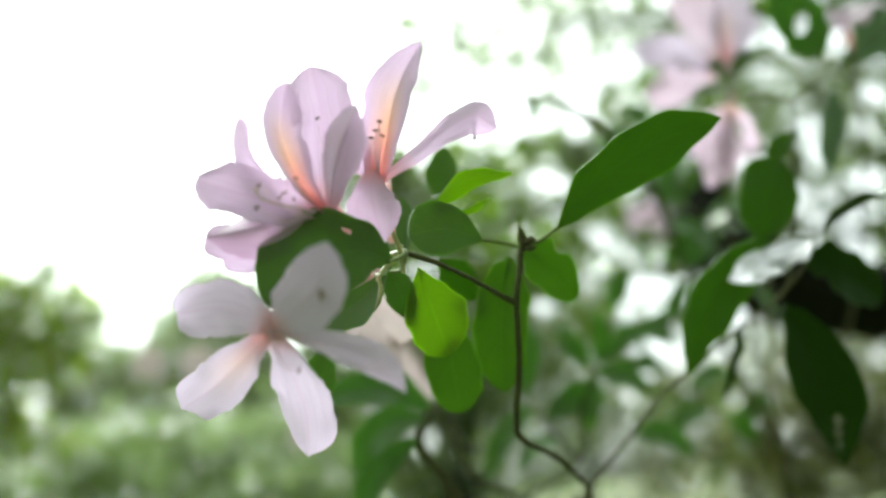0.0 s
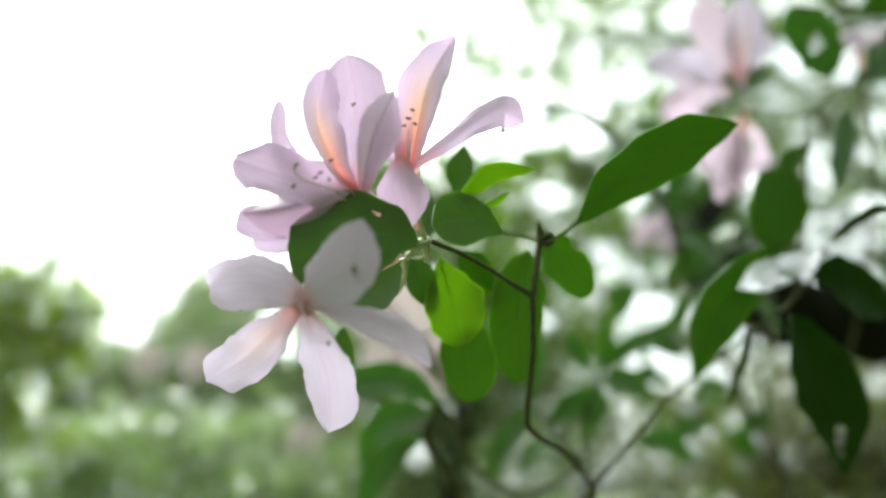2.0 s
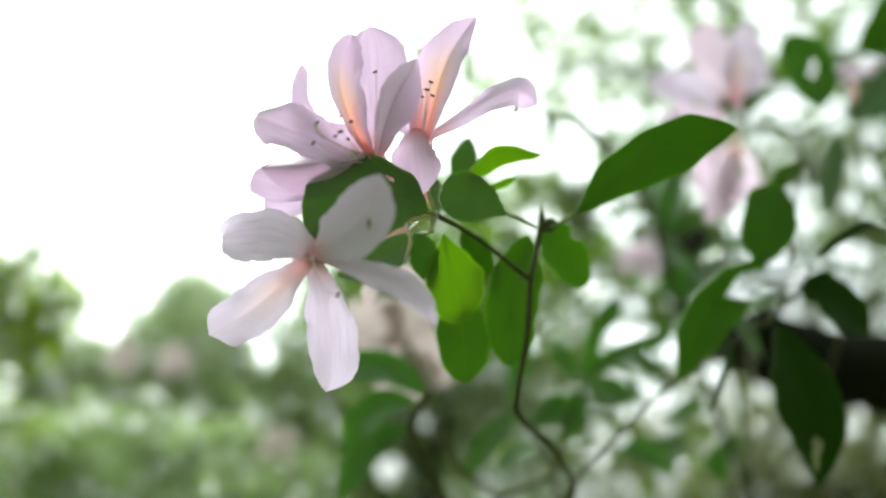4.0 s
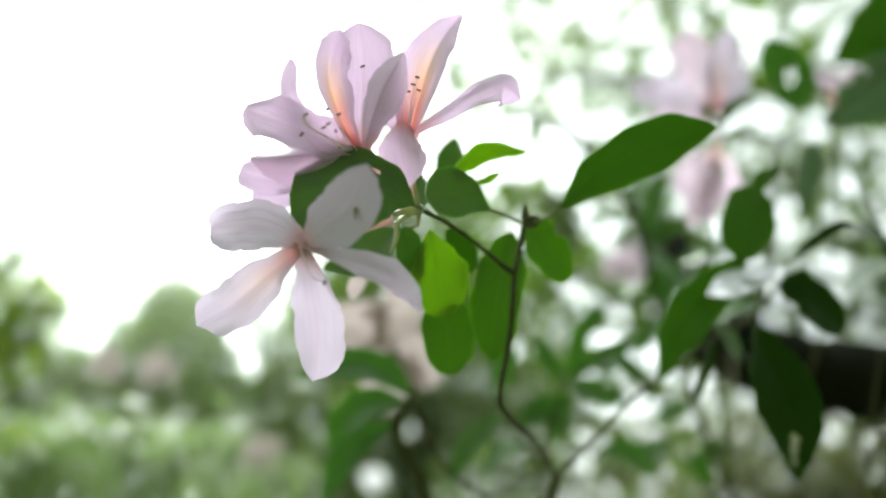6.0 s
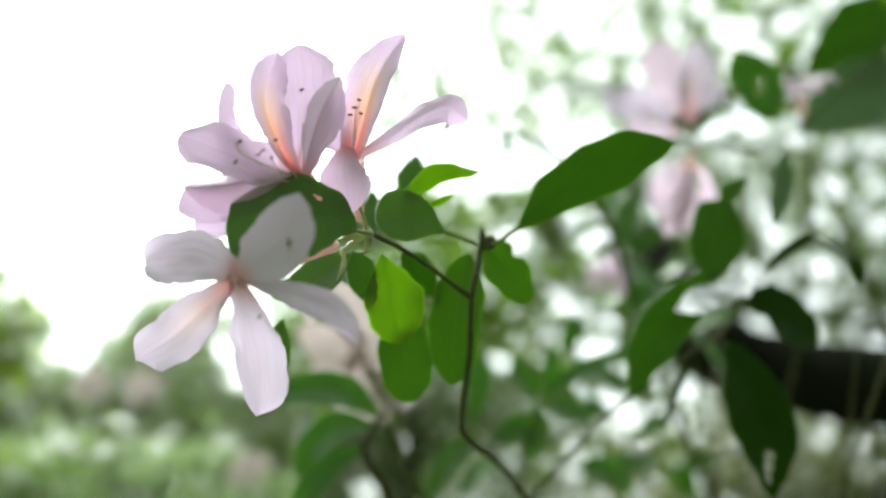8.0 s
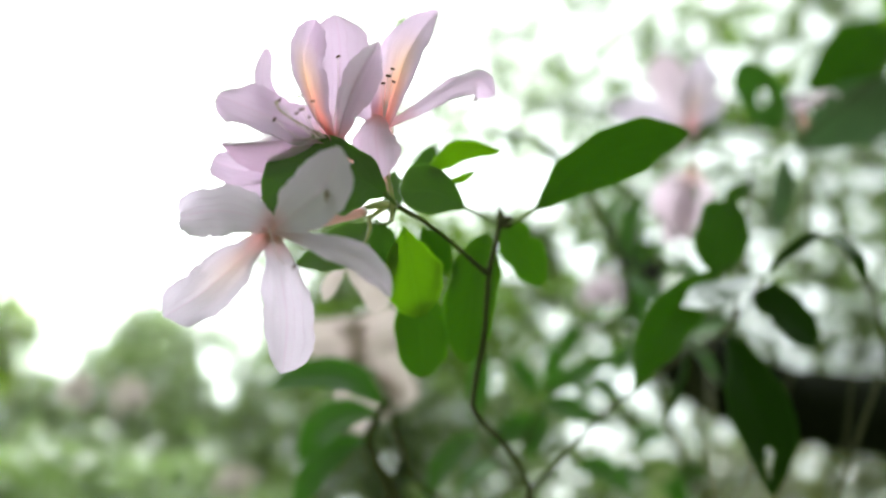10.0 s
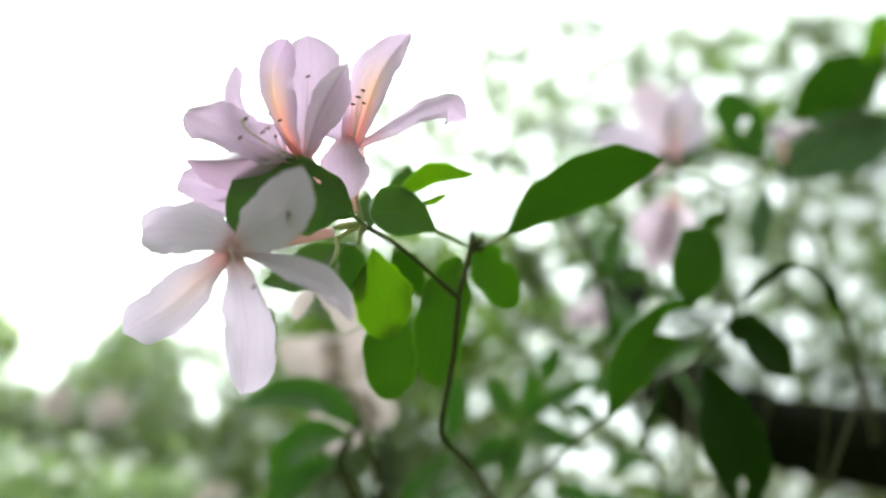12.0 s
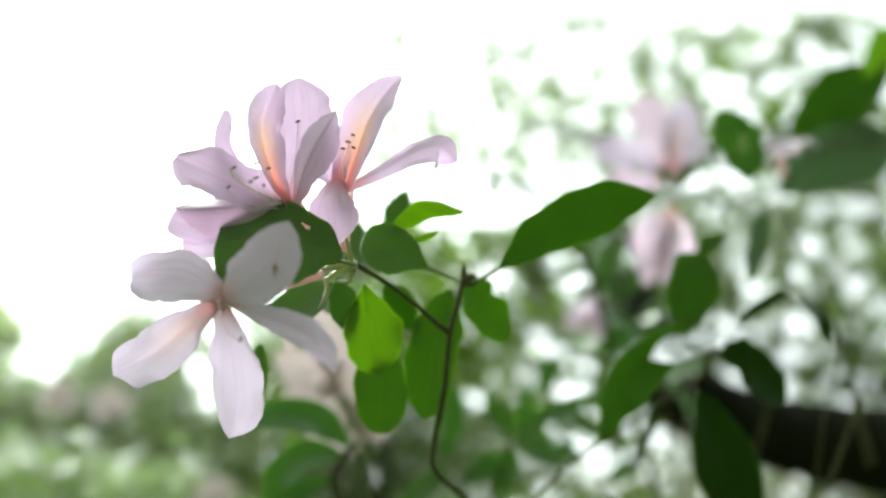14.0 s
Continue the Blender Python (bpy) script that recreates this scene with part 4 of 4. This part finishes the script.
petal(pale, [(-4.64, 52.00, -6.80), (-4.31, 52.00, -8.25), (-3.69, 52.00, -9.49), (-2.45, 52.00, -10.94)], 2.44, (0, -1, 0.2), BLUNT_SHAPE, FADED, seed=123, fine=False)
petal(pale, [(-4.64, 52.00, -6.80), (-3.07, 52.00, -7.00), (-2.03, 52.00, -8.25), (-1.49, 52.00, -10.32)], 1.80, (0, -1, 0.2), BLUNT_SHAPE, FADED, seed=124, fine=False)
petal(pale, [(-4.64, 52.00, -6.80), (-5.55, 52.00, -7.00), (-6.38, 52.00, -7.42), (-7.13, 52.00, -6.59)], 1.80, (0, -1, 0.2), BLUNT_SHAPE, FADED, seed=125, fine=False)
twig(front, [(-1.62, 52.00, -11.56), (-1.25, 46.00, -12.43), (-0.60, 34.00, -8.92)], [(0, 0.10), (1, 0.08)], n=12, seed=22)


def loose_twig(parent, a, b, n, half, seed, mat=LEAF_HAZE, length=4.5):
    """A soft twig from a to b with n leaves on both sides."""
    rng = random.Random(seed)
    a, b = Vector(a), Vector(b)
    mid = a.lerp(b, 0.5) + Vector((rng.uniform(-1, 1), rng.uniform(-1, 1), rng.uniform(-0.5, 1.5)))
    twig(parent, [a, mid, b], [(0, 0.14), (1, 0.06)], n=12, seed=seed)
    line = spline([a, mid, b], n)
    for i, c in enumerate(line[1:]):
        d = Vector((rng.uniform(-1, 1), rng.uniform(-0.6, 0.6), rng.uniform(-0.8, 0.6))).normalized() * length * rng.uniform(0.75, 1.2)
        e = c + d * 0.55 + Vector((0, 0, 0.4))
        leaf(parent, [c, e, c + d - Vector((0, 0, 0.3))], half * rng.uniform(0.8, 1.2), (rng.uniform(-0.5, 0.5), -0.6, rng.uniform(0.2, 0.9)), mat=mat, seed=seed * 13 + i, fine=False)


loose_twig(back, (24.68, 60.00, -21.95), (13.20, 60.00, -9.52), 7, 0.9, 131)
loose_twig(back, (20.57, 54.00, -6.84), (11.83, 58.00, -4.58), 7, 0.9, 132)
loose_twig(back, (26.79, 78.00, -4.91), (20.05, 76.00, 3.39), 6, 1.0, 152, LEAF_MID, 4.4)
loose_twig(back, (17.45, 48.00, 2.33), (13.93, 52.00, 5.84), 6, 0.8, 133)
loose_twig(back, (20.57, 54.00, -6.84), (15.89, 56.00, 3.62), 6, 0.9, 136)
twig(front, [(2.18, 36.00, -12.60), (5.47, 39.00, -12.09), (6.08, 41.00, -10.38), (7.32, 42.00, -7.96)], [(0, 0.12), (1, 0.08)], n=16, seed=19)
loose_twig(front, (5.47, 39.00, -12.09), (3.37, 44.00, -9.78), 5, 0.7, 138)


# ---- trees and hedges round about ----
# larger crown openings cut along the viewer's sightlines for bright sky: sideways and upward slope, half width
SIGHT_OPENINGS = [(0.168, 0.12, 0.026), (0.22, 0.029, 0.026), (0.403, 0.186, 0.023), (0.451, 0.192, 0.023), (0.152, -0.127, 0.019), (0.22, -0.135, 0.024), (0.284, -0.143, 0.024), (0.092, -0.139, 0.021), (0.186, -0.252, 0.019), (0.491, -0.127, 0.022), (0.439, -0.096, 0.017), (0.547, -0.144, 0.021), (0.378, -0.278, 0.021), (0.555, -0.262, 0.021), (-0.039, 0.112, 0.029), (-0.099, -0.326, 0.026), (-0.039, -0.254, 0.016), (0.507, 0.328, 0.021), (-0.533, -0.091, 0.046), (-0.577, -0.071, 0.03), (-0.493, -0.119, 0.026), (-0.461, -0.059, 0.035), (-0.537, -0.023, 0.056), (-0.274, -0.159, 0.02), (-0.29, -0.119, 0.022), (-0.438, -0.023, 0.04), (-0.306, -0.031, 0.037), (-0.501, -0.262, 0.016), (0.316, -0.222, 0.018), (0.427, -0.198, 0.019), (0.563, 0.096, 0.018), (0.06, 0.12, 0.025), (0.42, 0.32, 0.022)]


def leaf_cloud(name, parent, clumps, per, size, spread, mat, seed, kind_label, gaps=0, gap_size=0.1, carved=False):
    """Very many small leaves gathered round clump centres, joined in one mesh."""
    rng = np.random.default_rng(seed)
    c = np.repeat(np.array([tuple(v) for v in clumps]), per, axis=0)
    c = c + rng.normal(0, 1, (len(c), 3)) * spread * np.array((1, 0.5 if gaps else 1, 0.75))
    # round openings in a thin crown, aimed at the viewer, where the sky looks through
    axis = c.mean(axis=0) - np.array((0, 0, 1.35))
    axis /= np.linalg.norm(axis)
    for k in range(gaps):
        g, r = c[rng.integers(len(c))], gap_size * rng.uniform(0.5, 1.3)
        c = c[np.linalg.norm(np.cross(c - g, axis), axis=1) > r + 0.35 * size]
    if carved:
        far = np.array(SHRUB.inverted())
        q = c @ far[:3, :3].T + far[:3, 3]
        for a, b, w in SIGHT_OPENINGS:
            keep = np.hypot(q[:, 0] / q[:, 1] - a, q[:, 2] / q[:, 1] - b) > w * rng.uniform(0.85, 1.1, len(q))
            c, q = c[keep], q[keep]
    n = len(c)
    d = rng.normal(0, 1, (n, 3)) * np.array((1, 1, 0.7)) - np.array((0, 0, 0.25))
    d /= np.linalg.norm(d, axis=1, keepdims=True)
    s = np.cross(d, rng.normal(0, 1, (n, 3)))
    s /= np.linalg.norm(s, axis=1, keepdims=True)
    u = np.cross(s, d)
    L = (size * rng.uniform(0.65, 1.3, (n, 1)))
    outline = ((0, 0, 0), (0.3, 0.20, 0.03), (0.65, 0.19, 0.0), (1, 0, -0.08), (0.65, -0.19, 0.0), (0.3, -0.20, 0.03))
    v = np.stack([c + d * L * a + s * L * b + u * L * e for a, b, e in outline], 1).reshape(-1, 3)
    at = np.array(tuple(ORIGIN[parent]))
    me = bpy.data.meshes.new(name)
    k = np.arange(n)[:, None] * 6
    quads = np.concatenate([k + np.array((0, 1, 2, 3)), k + np.array((0, 3, 4, 5))], 0)
    me.vertices.add(len(v))
    me.vertices.foreach_set("co", (v - at).ravel())
    me.loops.add(quads.size)
    me.loops.foreach_set("vertex_index", quads.ravel())
    me.polygons.add(len(quads))
    me.polygons.foreach_set("loop_start", np.arange(len(quads)) * 4)
    me.update(calc_edges=True)
    me.materials.append(mat)
    ob = new(name, me)
    ob.parent = parent
    ORIGIN[ob] = ORIGIN[parent]
    return tagged(ob, kind_label, kind="stuff")


def tree(name, crown, radii, clumps, per, size, spread, mat, seed, label, category="tree", girth=0.05, group="trees around", hollow=0.0, hub=None, spots=(), gaps=0, gap_size=0.1):
    """A tree or bush: a trunk from the ground, limbs to its clumps and a crown of leaves with gaps."""
    rng = random.Random(seed)
    c = P(*crown)
    r = [k * 0.01 for k in radii]
    top = P(*hub) if hub else c + Vector((0, 0, -0.2 * r[2]))
    foot = Vector((top.x + rng.uniform(-0.05, 0.05), top.y + 0.05, 0.0))
    ob = thing(name, foot, label, category, group)
    tv, tf = tube_mesh([foot - Vector((0, 0, 0.05)), foot.lerp(top, 0.5) + Vector((0.04 * r[0], 0, 0)), top], [(0, girth), (1, girth * 0.35)], 18, 9, 0.15, rng)
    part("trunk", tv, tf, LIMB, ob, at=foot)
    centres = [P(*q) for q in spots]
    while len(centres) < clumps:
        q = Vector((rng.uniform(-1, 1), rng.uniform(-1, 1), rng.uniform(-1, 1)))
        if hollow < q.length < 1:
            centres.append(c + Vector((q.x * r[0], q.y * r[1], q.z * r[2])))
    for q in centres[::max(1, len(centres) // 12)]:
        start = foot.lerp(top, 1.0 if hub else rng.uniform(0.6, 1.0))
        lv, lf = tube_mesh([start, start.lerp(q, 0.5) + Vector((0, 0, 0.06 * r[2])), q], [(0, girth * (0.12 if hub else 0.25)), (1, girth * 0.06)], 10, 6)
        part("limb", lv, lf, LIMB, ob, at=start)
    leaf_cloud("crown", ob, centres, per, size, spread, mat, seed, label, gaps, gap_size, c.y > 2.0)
    return ob


# the thick dark limb
limb_tree = thing("tree", (1.72, 1.78, 0.0), "old tree with a thick dark limb reaching sideways", "tree", "trees around")
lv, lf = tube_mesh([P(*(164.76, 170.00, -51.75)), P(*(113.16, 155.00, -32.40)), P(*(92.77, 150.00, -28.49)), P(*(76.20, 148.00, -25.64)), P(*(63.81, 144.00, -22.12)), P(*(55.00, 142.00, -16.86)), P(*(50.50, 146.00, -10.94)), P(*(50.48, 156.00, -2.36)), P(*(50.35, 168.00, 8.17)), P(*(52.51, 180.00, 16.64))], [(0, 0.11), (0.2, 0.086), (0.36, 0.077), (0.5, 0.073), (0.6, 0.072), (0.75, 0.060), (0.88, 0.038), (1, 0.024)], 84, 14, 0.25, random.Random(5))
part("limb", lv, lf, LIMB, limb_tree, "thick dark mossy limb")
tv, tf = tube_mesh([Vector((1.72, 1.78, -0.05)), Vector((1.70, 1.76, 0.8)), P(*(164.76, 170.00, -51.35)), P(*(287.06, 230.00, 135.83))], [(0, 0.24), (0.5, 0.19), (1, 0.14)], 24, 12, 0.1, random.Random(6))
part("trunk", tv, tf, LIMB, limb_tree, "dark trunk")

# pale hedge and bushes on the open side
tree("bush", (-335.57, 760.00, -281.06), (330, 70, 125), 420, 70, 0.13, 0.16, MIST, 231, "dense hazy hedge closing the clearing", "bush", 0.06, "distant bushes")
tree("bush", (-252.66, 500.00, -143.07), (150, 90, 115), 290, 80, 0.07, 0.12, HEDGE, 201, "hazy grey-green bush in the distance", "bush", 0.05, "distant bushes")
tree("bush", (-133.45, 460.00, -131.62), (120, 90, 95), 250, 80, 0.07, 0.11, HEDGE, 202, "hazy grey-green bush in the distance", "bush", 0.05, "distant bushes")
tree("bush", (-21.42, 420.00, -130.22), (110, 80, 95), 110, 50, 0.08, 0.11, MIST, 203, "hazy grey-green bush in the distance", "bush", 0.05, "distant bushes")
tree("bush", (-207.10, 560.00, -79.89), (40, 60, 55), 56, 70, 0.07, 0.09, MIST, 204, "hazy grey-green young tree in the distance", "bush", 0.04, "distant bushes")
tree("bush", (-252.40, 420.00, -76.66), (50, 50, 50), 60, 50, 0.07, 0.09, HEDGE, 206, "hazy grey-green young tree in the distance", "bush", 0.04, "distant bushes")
lush = tree("bush", (-128.00, 190.00, -25.59), (18, 16, 30), 38, 40, 0.05, 0.040, LUSH, 205, "bright green leafy bush in the open", "bush", 0.006, "near bushes")
low_bush = tree("bush", (-102.40, 220.00, -78.73), (70, 40, 26), 110, 40, 0.055, 0.06, MIST, 207, "grey-green leafy bush close by", "bush", 0.006, "near bushes")
for at, seed in (((-92.48, 196.00, -32.34), 144), ((-78.75, 198.00, -33.77), 145), ((-49.83, 196.00, -56.08), 146)):
    small_bloom(low_bush, at, (0.1, -0.9, 0.4), 5.5, seed, FADED)
twig(lush, [(-120.84, 184.00, 3.08), (-112.04, 184.00, 20.68), (-104.71, 184.00, 29.48), (-100.31, 184.00, 26.25)], [(0, 0.25), (1, 0.08)], n=14, seed=18)
leaf(lush, [(-106.18, 184.00, 30.36), (-104.12, 184.00, 28.30), (-102.66, 184.00, 25.66)], 0.9, (0, -1, 0.2), mat=LEAF, seed=191, fine=False)
twig(lush, [(-123.78, 184.00, 0.15), (-109.11, 184.00, 0.73), (-98.84, 184.00, -2.49), (-92.98, 184.00, -8.65), (-90.34, 184.00, -15.69)], [(0, 0.22), (1, 0.06)], n=14, seed=26)
for pts, half, seed in (
        ([(-115.86, 184.00, 13.05), (-112.92, 184.00, 14.52), (-109.11, 184.00, 13.64)], 0.9, 194),
        ([(-96.20, 184.00, -5.43), (-94.44, 184.00, -7.19), (-92.98, 184.00, -8.95)], 0.8, 195),
        ([(-92.98, 184.00, -8.65), (-91.51, 184.00, -11.59), (-91.07, 184.00, -15.40)], 0.7, 196),
        ([(-100.90, 184.00, -1.61), (-102.36, 184.00, -4.25), (-104.71, 184.00, -6.01)], 0.9, 197),
        ([(-109.11, 184.00, 0.73), (-111.16, 184.00, -2.79), (-114.39, 184.00, -5.13)], 1.2, 198),
        ([(-109.11, 184.00, 21.85), (-107.35, 184.00, 20.97), (-105.59, 184.00, 20.38)], 0.4, 199)):
    leaf(lush, pts, half, (0, -1, 0.2), mat=LEAF, seed=seed, fine=False)
twig(lush, [(-123.78, 184.00, 14.81), (-114.98, 184.00, 13.35), (-110.58, 184.00, 20.68), (-107.94, 184.00, 21.26)], [(0, 0.15), (1, 0.05)], n=10, seed=27)
leaf(lush, [(-102.66, 184.00, 27.42), (-100.60, 184.00, 26.54), (-98.55, 184.00, 26.25)], 0.5, (0, -1, 0.2), mat=LEAF_YOUNG, seed=192, fine=False)
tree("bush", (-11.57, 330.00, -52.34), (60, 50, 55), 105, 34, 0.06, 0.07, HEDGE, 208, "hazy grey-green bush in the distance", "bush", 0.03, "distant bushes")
tree("bush", (-2.49, 130.00, -12.33), (24, 20, 14), 34, 15, 0.05, 0.03, CROWN, 209, "leafy green bush close by", "bush", 0.006, "near bushes")
tree("tree", (40.35, 224.00, -6.96), (40, 36, 38), 34, 14, 0.077, 0.05, CROWN, 210, "tree with a dappled crown full of gaps", "tree", 0.03, hub=(237.90, 280.00, -39.94))
# thin crowns against the sky
tree("tree", (-3.25, 170.00, 51.62), (30, 20, 12), 30, 26, 0.045, 0.065, MIST, 211, "slender tree with sparse leaf tufts against the sky", "tree", 0.02, hub=(169.93, 200.00, 38.42), spots=[(-42.59, 160.00, 44.12), (-48.99, 197.00, 49.15), (-53.50, 194.00, 58.60), (-36.38, 191.00, 56.17), (-33.03, 185.00, 48.81), (-20.89, 182.00, 62.81), (-13.41, 179.00, 60.35), (-8.70, 176.00, 55.97), (8.27, 170.00, 52.30), (11.71, 167.00, 53.64), (8.89, 164.00, 39.34), (12.32, 161.00, 36.31), (-7.15, 195.00, 38.23), (33.05, 192.00, 52.49), (44.89, 189.00, 55.13), (36.47, 186.00, 52.78), (33.26, 183.00, 45.36), (5.08, 177.00, 70.68), (16.09, 174.00, 72.25), (-11.45, 171.00, 69.65), (-2.21, 190.00, 48.55), (6.48, 195.00, 41.69), (23.08, 200.00, 53.21), (32.00, 205.00, 39.21), (39.81, 210.00, 48.35), (-12.68, 220.00, 66.37), (-21.90, 225.00, 84.79), (17.53, 230.00, 34.96), (6.47, 240.00, 33.79), (52.44, 245.00, 42.65)])
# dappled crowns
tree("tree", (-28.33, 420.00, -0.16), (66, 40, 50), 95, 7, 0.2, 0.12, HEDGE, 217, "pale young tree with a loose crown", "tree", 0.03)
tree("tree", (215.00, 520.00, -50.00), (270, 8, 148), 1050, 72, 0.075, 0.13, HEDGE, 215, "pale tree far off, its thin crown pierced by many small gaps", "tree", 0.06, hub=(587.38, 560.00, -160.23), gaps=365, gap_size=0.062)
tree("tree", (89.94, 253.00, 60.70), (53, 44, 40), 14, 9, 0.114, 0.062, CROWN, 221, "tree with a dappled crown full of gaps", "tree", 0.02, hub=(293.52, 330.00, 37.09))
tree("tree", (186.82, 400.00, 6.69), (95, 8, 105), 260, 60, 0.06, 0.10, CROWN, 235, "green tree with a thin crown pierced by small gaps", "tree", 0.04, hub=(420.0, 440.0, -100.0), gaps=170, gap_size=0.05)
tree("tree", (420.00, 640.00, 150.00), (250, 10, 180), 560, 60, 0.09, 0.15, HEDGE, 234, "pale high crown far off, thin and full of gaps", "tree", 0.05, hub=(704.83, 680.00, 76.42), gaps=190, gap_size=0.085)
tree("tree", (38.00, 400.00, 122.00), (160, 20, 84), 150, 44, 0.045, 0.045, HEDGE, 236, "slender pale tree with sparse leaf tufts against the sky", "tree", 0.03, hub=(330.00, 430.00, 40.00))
tree("tree", (172.55, 250.00, 73.92), (36, 18, 30), 46, 32, 0.06, 0.05, HEDGE, 233, "dark green tree crown at the edge of the wood", "tree", 0.02, hub=(249.05, 280.00, 31.47), gaps=34, gap_size=0.035)
tree("tree", (138.02, 260.00, -74.40), (60, 40, 36), 24, 11, 0.110, 0.060, HEDGE, 224, "pale tree with a crown full of gaps", "tree", 0.03, hub=(266.84, 300.00, -121.70))
tree("bush", (13.89, 105.00, -29.21), (26, 18, 15), 11, 9, 0.052, 0.026, HEDGE, 225, "leafy grey-green bush close by", "bush", 0.006, "near bushes")
tree("bush", (117.84, 240.00, -87.80), (48, 36, 16), 45, 22, 0.090, 0.050, YELLOW, 226, "low yellow-green leafy bush", "bush", 0.006, "near bushes")
tree("bush", (92.42, 260.00, -95.12), (70, 40, 40), 48, 20, 0.06, 0.06, MEADOW, 229, "olive and straw-coloured bush in the distance", "bush", 0.03, "distant bushes")
tree("bush", (129.05, 220.00, -71.72), (45, 30, 34), 80, 26, 0.06, 0.05, MEADOW, 230, "olive and straw-coloured bush in the distance", "bush", 0.03, "distant bushes")


def unseen_shade_tree(x, y, z, r, seed):
    """A large unseen tree, added behind or beside the viewer to hold back skylight."""
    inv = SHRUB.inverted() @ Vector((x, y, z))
    return tree("tree", tuple(inv), (r * 100, r * 100, r * 70), 110, 60, 0.16, 0.3, CROWN, seed, "unseen large tree with a dense crown, added to hold back skylight", "tree", 0.14, "trees behind")


unseen_shade_tree(-2.2, -3.0, 3.4, 2.2, 241)
unseen_shade_tree(1.8, -2.8, 3.2, 2.2, 242)
unseen_shade_tree(4.2, -0.5, 3.6, 2.0, 243)
